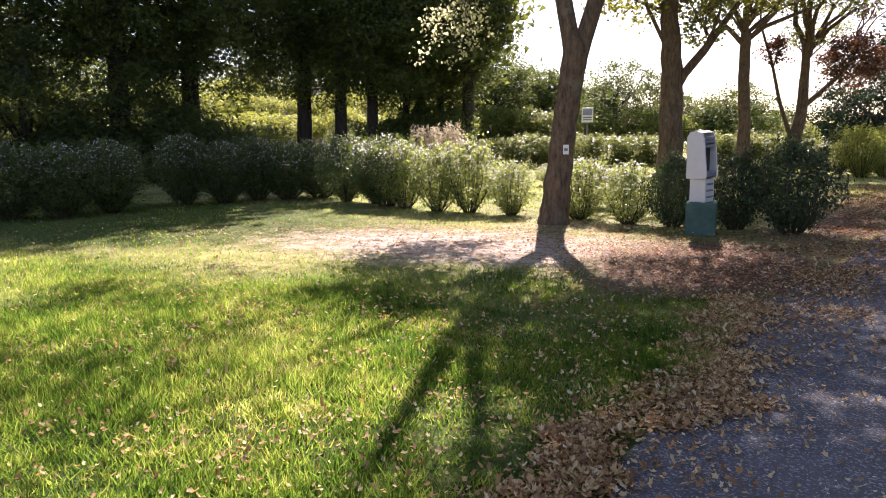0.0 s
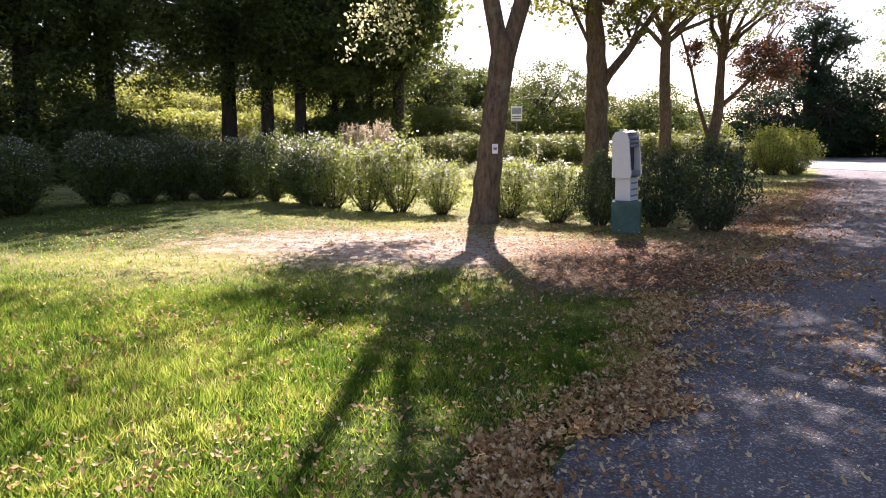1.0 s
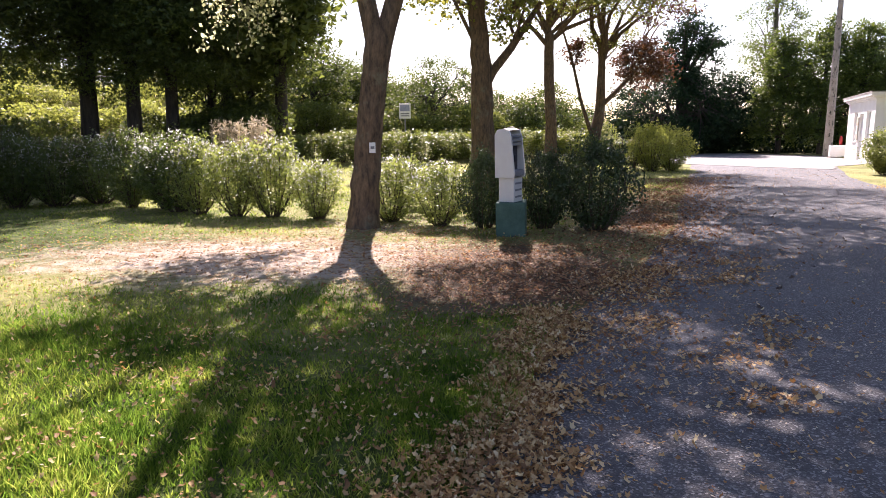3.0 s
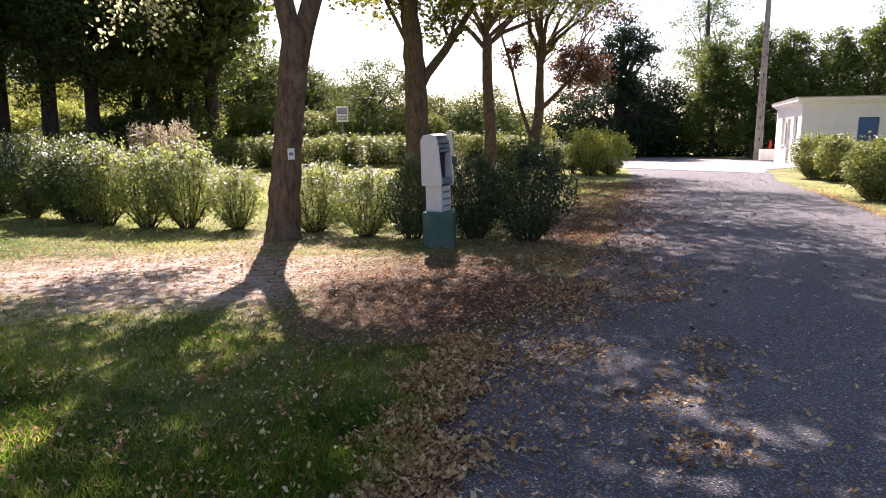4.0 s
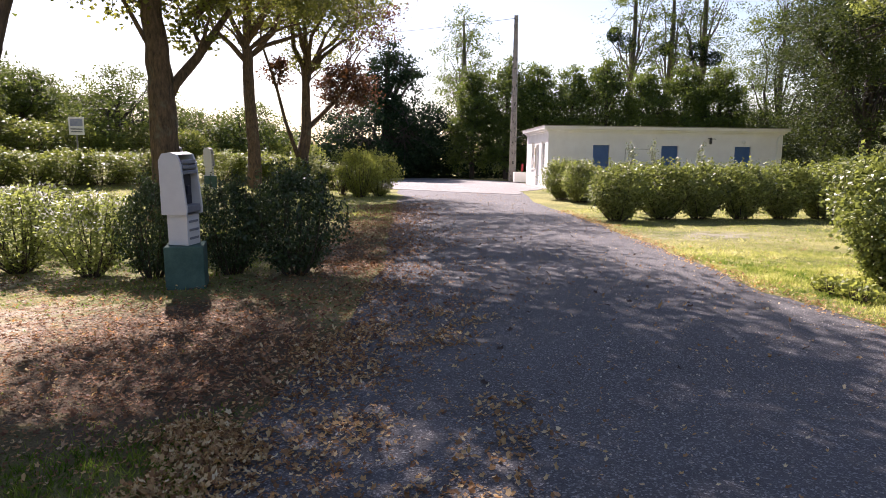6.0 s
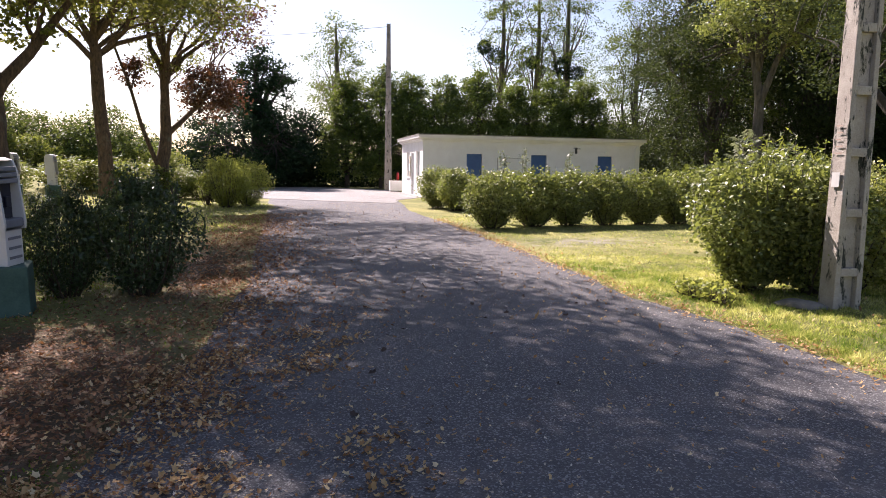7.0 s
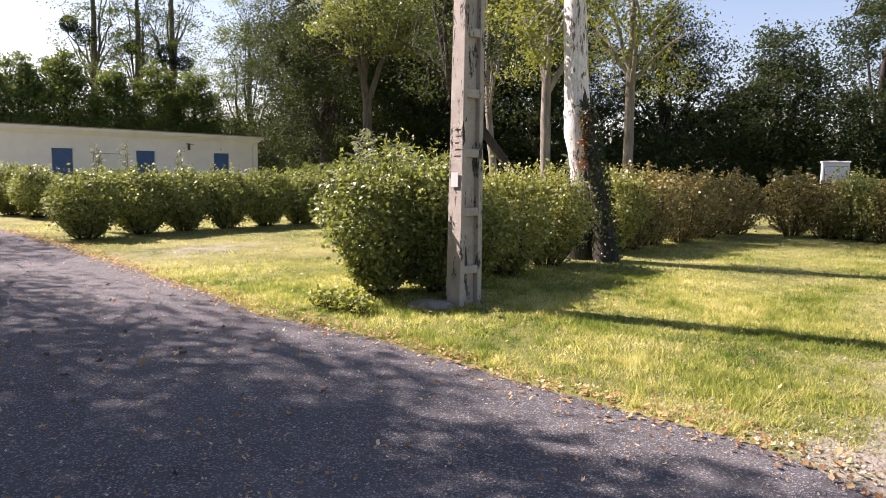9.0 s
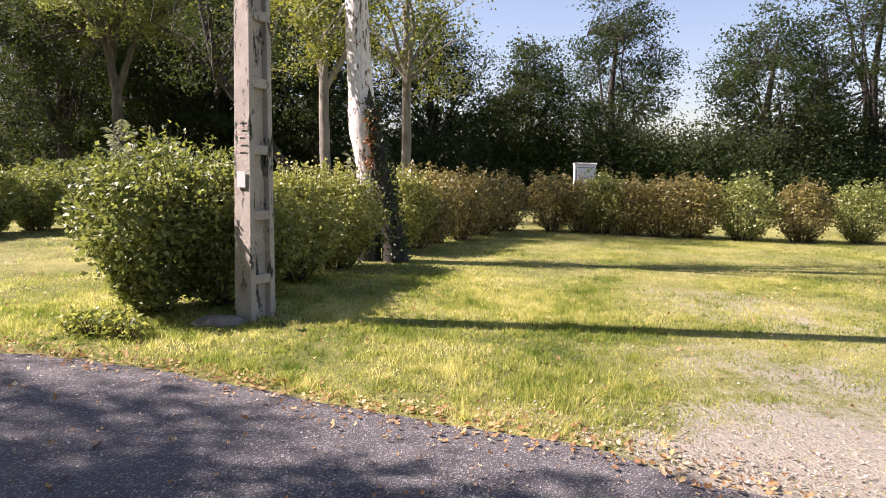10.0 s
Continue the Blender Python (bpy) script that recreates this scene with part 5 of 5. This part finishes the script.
WEED = shrub_kind("weed_clump", "low leafy weed at the foot of the hedge", "weeds", [(k, 0.22, 0.2, 240, 0.06, LEAF_BRAMBLE, 0, 0.1, 0.05, 0.6, 0.8) for k in (31, 32)])
row(rs, WEED, [(8.55, 5.85), (8.3, 5.35), (8.75, 5.6), (8.4, 5.65)], wide=(0.8, 1.1), tall=(0.7, 1.2))
LEAF_SILVER = leaf_material("silver_leaf", (0.12, 0.14, 0.09), (0.28, 0.30, 0.22), (0.3, 0.34, 0.15), 0.35)
WAND = shrub_kind("tall_weed", "tall silvery flowering weed standing out of the hedge", "weeds", [(k, 1.9, 0.16, 420, 0.07, LEAF_SILVER, 5, 0.08, 0.3, 0.1) for k in (33, 34)])
row(rs, WAND, [(14.2, 13.9), (14.7, 13.6), (16.0, 13.2), (11.9, 6.8), (12.3, 6.5)], tall=(0.85, 1.0))
SAPLING = shrub_kind("sapling", "young leafy sapling growing through the hedge", "saplings", [(k, 1.7, 0.55, 1500, 0.10, LEAF_FAR, 14, 0.15, 0.3, 0.2, 0.35) for k in (35, 36)])
row(rs, SAPLING, [(11.6, 6.2), (11.9, 5.7), (12.4, 5.3), (11.2, 5.5), (10.6, 24.4)], tall=(0.85, 1.0))


def pinnate_sapling(x, y, h, seed):
    """An upright stem with arching rows of paired leaflets."""
    rng = np.random.default_rng(seed)
    root = new("pinnate_sapling")
    root.matrix_basis = Matrix.Translation((x, y, 0))
    tubes, v, q = Tubes(), [], []
    stem = bend(rng, (0, 0, -0.05), (0.05, 0, h * 0.9), 8, 0.02)
    tubes.add(stem, np.linspace(0.016, 0.006, 8), 6)
    for k in range(22):
        t = 0.35 + 0.65 * k / 21
        base = stem[min(7, int(t * 7))] + np.array([0, 0, (t * 7 % 1) * h * 0.12])
        a, reach = k * 2.4 + rng.normal() * 0.2, 0.32 * (1.2 - 0.6 * t)
        out = np.array([np.cos(a), np.sin(a), 0])
        u = np.linspace(0, 1, 11)[:, None]
        spine = base + out * reach * u + np.array([0, 0, 1]) * reach * (1.3 * u - 0.6 * u * u)
        tubes.add(spine, np.linspace(0.004, 0.0015, 11), 3)
        side = np.array([-out[1], out[0], 0])
        for i in range(2, 11):
            for sgn in (-1, 1):
                long = 0.105 * (1 - 0.35 * abs(i - 5) / 6) * rng.uniform(0.85, 1.1)
                tip = spine[i] + side * sgn * long + out * 0.045 - np.array([0, 0, 0.03 + 0.02 * rng.uniform()])
                mid = (spine[i] + tip) / 2
                n = len(v) * 4
                v.append([spine[i], mid + out * 0.015 + np.array([0, 0, 0.012]), tip, mid - out * 0.015 + np.array([0, 0, 0.012])])
                q.append([n, n + 1, n + 2, n + 3])
    part_of("stem", tubes.mesh("stem", STEM), root)
    part_of("foliage", fast_mesh("foliage", v, q, LEAF_SILVER), root)
    tagged(root, "young sapling with long feathery leaves standing above the hedge", "sapling", "feathery saplings")


for k, (x, y, h) in enumerate([(12.6, 7.05, 2.25), (12.95, 6.5, 2.0), (13.3, 7.2, 1.9), (12.3, 6.5, 1.8), (17.6, 4.0, 2.1)]):
    pinnate_sapling(x, y, h, 51 + k)

LEAF_STRAW = leaf_material("dry_straw", (0.30, 0.24, 0.14), (0.55, 0.47, 0.32), (0.70, 0.60, 0.38), 0.4)
STRAW = shrub_kind("dry_grass_clump", "tan clump of dried tall grass behind the hedge", "dry grass clumps", [(k, 1.45, 0.5, 1500, 0.17, LEAF_STRAW, 40, 0.1, 0.15, 0.35, 0.1) for k in (41, 42)])
row(rs, STRAW, [(-2.35, 18.6), (-3.1, 18.9)], tall=(0.95, 1.1))


def rail_fence():
    root = new("rail_fence")
    pts = []
    for k in range(5):
        x = -19 + 2.3 * k
        y = 33 + (x + 30) * 0.5 + 2.2
        pts.append((x, y, float(ground_height(x, y)) + 1.15))
    for x, y, z in pts:
        part("post", boxes((x - 0.06, y - 0.06, z - 1.5, x + 0.06, y + 0.06, z + 0.1)), BARK_PALE, root)
    for dz in (0.0, -0.45):
        tb = Tubes()
        tb.add([(x, y - 0.09, z + dz) for x, y, z in pts], [0.06] * len(pts), 6)
        part_of("rail", tb.mesh("rail", BARK_PALE), root)
    tagged(root, "weathered rail fence along the top of the bank", "fence")


rail_fence()


# ---- grass and fallen leaves ----
def worn(x, y):
    """How bare the ground is, 0 to 1."""
    def blob(cx, cy, rx, ry, turn):
        c, s = math.cos(turn), math.sin(turn)
        dx, dy = x - cx, y - cy
        return 1 - np.hypot((c * dx + s * dy) / rx, (-s * dx + c * dy) / ry)
    out = blob(-0.7, 8.2, 3.3, 1.7, radians(-14))
    out = np.maximum(np.maximum(out, blob(1.75, 7.1, 1.5, 2.0, -0.5)), blob(5.8, 0.9, 0.8, 1.6, 0.35) * 0.6)
    out = np.maximum(out, blob(4.9, 11.0, 1.2, 5.0, -0.5) * 0.35 + 0.02)
    for b in ((12.3, 10.0, 2.3, 1.2, -0.3), (7.0, 0.0, 1.8, 1.3, 0.7), (9.6, -0.9, 2.4, 1.2, 0.3)):
        out = np.maximum(out, blob(*b) * 0.34 - 0.12)
    return np.clip(out * 2.2 + 0.35 + 0.28 * np.sin(x * 2.1 + np.sin(y * 5)) * np.sin(y * 2.7 + np.sin(x * 6)), 0, 1)


def off_road(x, y, gap):
    return (x < curve_at(ROAD_LEFT, y) - gap) | (x > curve_at(ROAD_RIGHT, y) + gap)


def grass_material(name, stops, through, glow=2.4):
    """Blades in tufts of like colour; light comes through them."""
    m, nt, p = material(name)
    geo = nt.nodes.new("ShaderNodeNewGeometry")
    tuft = math_node(nt, "ADD", math_node(nt, "MULTIPLY", grey(nt, noise_tex(nt, 0.9, 3.0), 0.34, 0.66), 0.45), math_node(nt, "MULTIPLY", grey(nt, noise_tex(nt, 6.5, 3.0), 0.3, 0.7), 0.35))
    fac = math_node(nt, "ADD", math_node(nt, "MULTIPLY", geo.outputs["Random Per Island"], 0.32), tuft)
    nt.links.new(ramp(nt, fac, *stops), p.inputs["Base Color"])
    p.inputs["Roughness"].default_value, p.inputs["Specular IOR Level"].default_value = 0.7, 0.1
    t = nt.nodes.new("ShaderNodeBsdfTranslucent")
    nt.links.new(ramp(nt, fac, *[(a, tuple(min(1, v * glow) for v in c)) for a, c in stops]), t.inputs["Color"])
    mx = node(nt, "ShaderNodeMixShader", Fac=through)
    nt.links.new(p.outputs[0], mx.inputs[1])
    nt.links.new(t.outputs[0], mx.inputs[2])
    nt.links.new(mx.outputs[0], nt.nodes["Material Output"].inputs["Surface"])
    return m


GRASS = grass_material("grass_blade", ((0.2, (0.014, 0.036, 0.004)), (0.52, (0.058, 0.1, 0.010)), (0.8, (0.16, 0.18, 0.03)), (1.0, (0.36, 0.31, 0.13))), 0.52, 3.3)
DRY_GRASS = grass_material("dry_grass_blade", ((0.2, (0.044, 0.088, 0.01)), (0.48, (0.17, 0.205, 0.036)), (0.74, (0.37, 0.35, 0.11)), (1.0, (0.58, 0.50, 0.24))), 0.44)


def grass(name, label, count, x0, x1, y0, y1, high, wide, seed, mat, tufts=0):
    rng = np.random.default_rng(seed)
    x, y = rng.uniform(x0, x1, count), rng.uniform(y0, y1, count)
    if tufts:
        k = rng.integers(0, tufts, count)
        x, y = rng.uniform(x0, x1, tufts)[k] + rng.normal(size=count) * 0.045, rng.uniform(y0, y1, tufts)[k] + rng.normal(size=count) * 0.045
    lush = 0.5 + 0.5 * np.sin(x * 1.3 + 2 * np.sin(y * 0.9)) * np.sin(y * 1.7 + np.sin(x * 1.1))
    keep = off_road(x, y, 0.0 + 0.18 * rng.uniform(size=count)) & (rng.uniform(size=count) > 0.96 * worn(x, y)) & (rng.uniform(size=count) < (0.35 + 0.65 * lush) * np.clip((y1 - y) / 2.5, 0, 1))
    x, y, lush = x[keep], y[keep], lush[keep]
    n = len(x)
    a = rng.uniform(0, 2 * np.pi, n)
    h = high * rng.uniform(0.4, 1.2, n) * (0.55 + 0.6 * lush) * (1 - 0.5 * worn(x, y))
    w = wide * rng.uniform(0.6, 1.2, n)
    lean = rng.normal(size=(n, 2)) * 0.55 * h[:, None]
    base = np.stack([x, y, ground_height(x, y)], -1)
    side = np.stack([np.cos(a), np.sin(a), np.zeros(n)], -1) * w[:, None]
    tip = base + np.concatenate([lean, h[:, None]], 1)
    v = np.stack([base - side, base + side, tip], 1).reshape(-1, 3)
    tagged(new(name, fast_mesh(name, v, np.arange(3 * n).reshape(-1, 3), mat)), label, "grass", kind="stuff")


grass("lawn_grass", "short sunlit and shaded grass with dry tufts", 285000, -6.5, 2.2, -1.5, 7.4, 0.055, 0.0044, 401, GRASS)
grass("lawn_grass", "tufts of longer green grass in the lawn", 150000, -4.2, 1.6, 1.3, 6.0, 0.07, 0.0045, 406, GRASS, 3200)
grass("lawn_grass", "short grass running to the pitch hedge", 70000, -12, 4.5, 4.0, 17, 0.042, 0.008, 402, GRASS)
grass("lawn_grass", "short sunlit grass beside the lane", 215000, 5.2, 12.0, -3.0, 9.5, 0.042, 0.0046, 403, DRY_GRASS)
grass("lawn_grass", "taller tufts of sunlit grass along the lane", 60000, 6.0, 11.0, 0.5, 9.0, 0.075, 0.0045, 407, DRY_GRASS, 900)
grass("lawn_grass", "sunlit grass of the pitch before the rusty hedge", 110000, 8.5, 18.5, -8, 5, 0.042, 0.006, 408, DRY_GRASS)
grass("lawn_grass", "sparse tufts growing through the stony edge", 14000, 5.4, 9.5, -2.5, 2.6, 0.05, 0.0045, 409, DRY_GRASS, 420)
grass("lawn_grass", "dry grass of the far pitches", 30000, -6, 13, 15.5, 28, 0.07, 0.016, 405, DRY_GRASS)
grass("lawn_grass", "short sunlit grass of the open pitch", 90000, 8, 22, -10, 18, 0.045, 0.008, 404, DRY_GRASS)


def litter_material(name, stops):
    m, nt, p = material(name)
    geo = nt.nodes.new("ShaderNodeNewGeometry")
    nt.links.new(ramp(nt, geo.outputs["Random Per Island"], *stops), p.inputs["Base Color"])
    p.inputs["Roughness"].default_value = 0.7
    bump(nt, p, noise_tex(nt, 120, 3), 0.4, 0.004)
    t = nt.nodes.new("ShaderNodeBsdfTranslucent")
    nt.links.new(ramp(nt, geo.outputs["Random Per Island"], *[(a, (min(1, c[0] * 1.3), c[1] * 1.2, c[2])) for a, c in stops]), t.inputs["Color"])
    mx = node(nt, "ShaderNodeMixShader", Fac=0.35)
    nt.links.new(p.outputs[0], mx.inputs[1])
    nt.links.new(t.outputs[0], mx.inputs[2])
    nt.links.new(mx.outputs[0], nt.nodes["Material Output"].inputs["Surface"])
    return m


LITTER = litter_material("dry_leaf", ((0.0, (0.15, 0.07, 0.025)), (0.3, (0.31, 0.165, 0.062)), (0.62, (0.46, 0.285, 0.115)), (0.88, (0.58, 0.425, 0.21)), (1.0, (0.66, 0.56, 0.35))))
LITTER_RED = litter_material("red_leaf", ((0.0, (0.09, 0.036, 0.018)), (0.5, (0.24, 0.115, 0.05)), (0.85, (0.38, 0.21, 0.10)), (1.0, (0.52, 0.38, 0.23))))
CRUMBS = litter_material("leaf_crumb", ((0.0, (0.22, 0.15, 0.10)), (0.6, (0.42, 0.36, 0.29)), (1.0, (0.62, 0.58, 0.52))))
LITTER_DARK = litter_material("rotting_leaf", ((0.0, (0.03, 0.02, 0.015)), (1.0, (0.09, 0.055, 0.035))))


def litter(name, label, x, y, size, mat, seed, lift=0.012, flat=0.9):
    rng = np.random.default_rng(seed)
    n = len(x)
    on = ~off_road(x, y, 0.0)
    mid = (x - curve_at(ROAD_LEFT, y)) / (curve_at(ROAD_RIGHT, y) - curve_at(ROAD_LEFT, y))
    z = np.where(on, 0.012 + 0.04 * np.clip(1 - abs(2 * mid - 1), 0, 1), 0.012) + lift * rng.uniform(0, 1.6, n)
    c = np.stack([x, y, z], -1)
    s = size * rng.uniform(0.5, 1.3, n)[:, None]
    a = rng.uniform(0, 2 * np.pi, n)
    tilt = rng.normal(size=(n, 2)) * (1 - flat + 0.22)
    u = np.stack([np.cos(a), np.sin(a), tilt[:, 0]], -1)
    w = np.stack([-np.sin(a), np.cos(a), tilt[:, 1]], -1) * 0.8
    curl = np.array([0, 0, 1.0]) * s * rng.uniform(0.05, 0.4, n)[:, None]
    rim = [(-0.5, 0.0, 0.0), (-0.2, 0.45, 0.6), (0.1, 0.3, 0.2), (0.5, 0.35, 1.0), (0.42, 0.0, 0.1), (0.5, -0.35, 1.0), (0.1, -0.3, 0.2), (-0.2, -0.45, 0.6)]
    pts = np.stack([c + s * (u * p + w * q) + curl * k for p, q, k in rim], 1)
    pts[..., 2] = np.maximum(pts[..., 2], 0.006)
    k = np.arange(n)[:, None] * 8
    q = np.concatenate([k + np.array([0, 1, 2, 4]), k + np.array([2, 3, 4, 4]) * 0 + np.array([0, 4, 6, 7])], 1).reshape(-1, 4)
    lobes = np.concatenate([k + np.array([2, 3, 4, 4]), k + np.array([4, 5, 6, 4])], 1).reshape(-1, 4)
    me = bpy.data.meshes.new(name)
    faces = [tuple(f) for f in q.tolist()] + [tuple(f[:3]) for f in lobes.tolist()]
    me.from_pydata(pts.reshape(-1, 3).tolist(), [], faces)
    me.materials.append(mat)
    tagged(new(name, me), label, "fallen leaves", kind="stuff")


def drift(rng, n, y0, y1, off, sd):
    """Leaves blown against the lane's edge, in uneven heaps."""
    y = rng.uniform(y0, y1, n)
    heap = 0.5 + 0.5 * np.sin(y * 2.6 + 1.0) * np.sin(y * 1.1)
    x = curve_at(ROAD_LEFT, y) + off + rng.normal(size=n) * sd * (0.5 + heap) + 0.28 * heap * np.clip((y - 2) / 3, 0, 1) - 0.22 * np.clip(1 - (y - 2) / 2, 0, 1)
    return x, y


CARPET_IN = [(-0.3, 1.2), (0.06, 2.23), (0.22, 2.56), (0.43, 2.96), (0.75, 3.35), (1.05, 4.05), (1.25, 4.6), (1.5, 5.2), (1.9, 6.2), (2.3, 7.0), (3.3, 8.4)]
CARPET_OUT = [(0.2, 1.2), (0.43, 2.24), (0.5, 2.6), (1.0, 2.8), (1.35, 3.05), (1.36, 3.8), (1.55, 4.3), (1.92, 4.8), (2.0, 5.6), (2.4, 6.2), (3.5, 7.6), (4.3, 8.6)]


def carpet(rng, n):
    """Leaves lying thick between the lawn and the bare asphalt, with a ragged outline."""
    y = 1.25 + 4.2 * rng.uniform(0, 1, n) ** 1.25
    a, b = curve_at(CARPET_IN, y), curve_at(CARPET_OUT, y)
    ragged = 0.06 * np.sin(y * 9) + 0.05 * np.sin(y * 23 + 1)
    return a + (b - a) * rng.uniform(0.04, 0.92, n) + ragged + rng.normal(size=n) * 0.035, y + rng.normal(size=n) * 0.03


rl = np.random.default_rng(77)
litter("leaf_drift", "thick carpet of dry brown maple leaves between lawn and asphalt", *carpet(rl, 11500), 0.028, LITTER, 512, 0.016, 0.75)
litter("leaf_drift", "thick drift of dry brown maple leaves along the lane", *drift(rl, 2600, 1.5, 7.0, 0.1, 0.34), 0.026, LITTER, 501, 0.014, 0.8)
litter("leaf_drift", "reddish fallen leaves strewn below the maples", *drift(rl, 13500, 5.6, 20, -0.4, 0.75), 0.036, LITTER_RED, 502, 0.012, 0.85)
litter("fallen_leaves", "dry leaves scattered in the grass", rl.normal(size=6000) * 3.0 - 0.9, rl.uniform(1.3, 10, 6000), 0.023, LITTER, 503, 0.03, 0.7)
litter("fallen_leaves", "reddish leaf crumbs on the worn ground round the maple", rl.normal(size=3800) * 2.6 - 0.4, rl.normal(size=3800) * 1.3 + 9.4, 0.036, LITTER_RED, 508, 0.006, 1.0)
litter("fallen_leaves", "brown and reddish leaves covering the worn verge under the maple", rl.normal(size=4200) * 0.8 + 1.7, rl.normal(size=4200) * 1.2 + 7.3, 0.028, LITTER_RED, 510, 0.008, 0.95)
litter("fallen_leaves", "small brown leaf crumbs strewn over the shaded verge", rl.normal(size=5200) * 0.75 + 1.75, rl.normal(size=5200) * 1.3 + 6.3, 0.022, LITTER_RED, 515, 0.008, 0.9)
tuft = rl.integers(0, 110, 2800)
litter("fallen_leaves", "curled tan leaves gathered in hollows of the lawn", rl.uniform(-3.6, 0.8, 110)[tuft] + rl.normal(size=2800) * 0.15, rl.uniform(1.5, 5.4, 110)[tuft] + rl.normal(size=2800) * 0.12, 0.025, LITTER, 511, 0.03, 0.7)
heaps = rl.integers(0, 26, 2600)
yy = rl.uniform(2.8, 8.5, 26)[heaps]
out = rl.exponential(0.5, 26)[heaps]
litter("leaf_drift", "loose brown leaves blown in patches out over the asphalt", curve_at(ROAD_LEFT, yy) + out + rl.normal(size=2600) * 0.17, yy + rl.normal(size=2600) * 0.12, 0.032, LITTER, 507, 0.01, 0.85)
yy = 1.5 + rl.uniform(0, 1, 4500) ** 1.5 * 10
litter("leaf_crumbs", "pale crumbs of leaf and grit on the asphalt", curve_at(ROAD_LEFT, yy) + rl.uniform(0, 1, 4500) ** 1.3 * (curve_at(ROAD_RIGHT, yy) - curve_at(ROAD_LEFT, yy)), yy, 0.014, CRUMBS, 509, 0.004, 0.9)
yy = rl.uniform(0.5, 24, 4200)
litter("fallen_leaves", "dry leaves and crumbs scattered over the asphalt", curve_at(ROAD_LEFT, yy) + rl.uniform(0, 1, 4200) ** 1.6 * (curve_at(ROAD_RIGHT, yy) - curve_at(ROAD_LEFT, yy)), yy, 0.024, LITTER, 504)
yy = rl.uniform(1.2, 16, 2600)
litter("leaf_drift", "thin line of dry leaves along the lane's far edge", curve_at(ROAD_RIGHT, yy) + 0.05 + rl.normal(size=2600) * 0.16, yy, 0.034, LITTER, 505)
litter("fallen_leaves", "few dry leaves lying on the sunlit pitch", rl.uniform(5.8, 14, 900), rl.uniform(-4, 9, 900), 0.034, LITTER, 513, 0.03, 0.7)
yy = rl.uniform(-0.8, 2.6, 2600)
litter("leaf_crumbs", "pale grit and leaf crumbs on the stony edge", curve_at(ROAD_RIGHT, yy) + 0.1 + rl.exponential(0.5, 2600), yy, 0.017, CRUMBS, 514, 0.006, 0.9)
yy = rl.uniform(4.5, 24, 420)
litter("leaf_clumps", "dark curled leaf clumps lying on the asphalt", curve_at(ROAD_LEFT, yy) + rl.uniform(0, 1, 420) ** 1.5 * 0.9 * (curve_at(ROAD_RIGHT, yy) - curve_at(ROAD_LEFT, yy)), yy, 0.045, LITTER_DARK, 506, 0.012, 0.9)
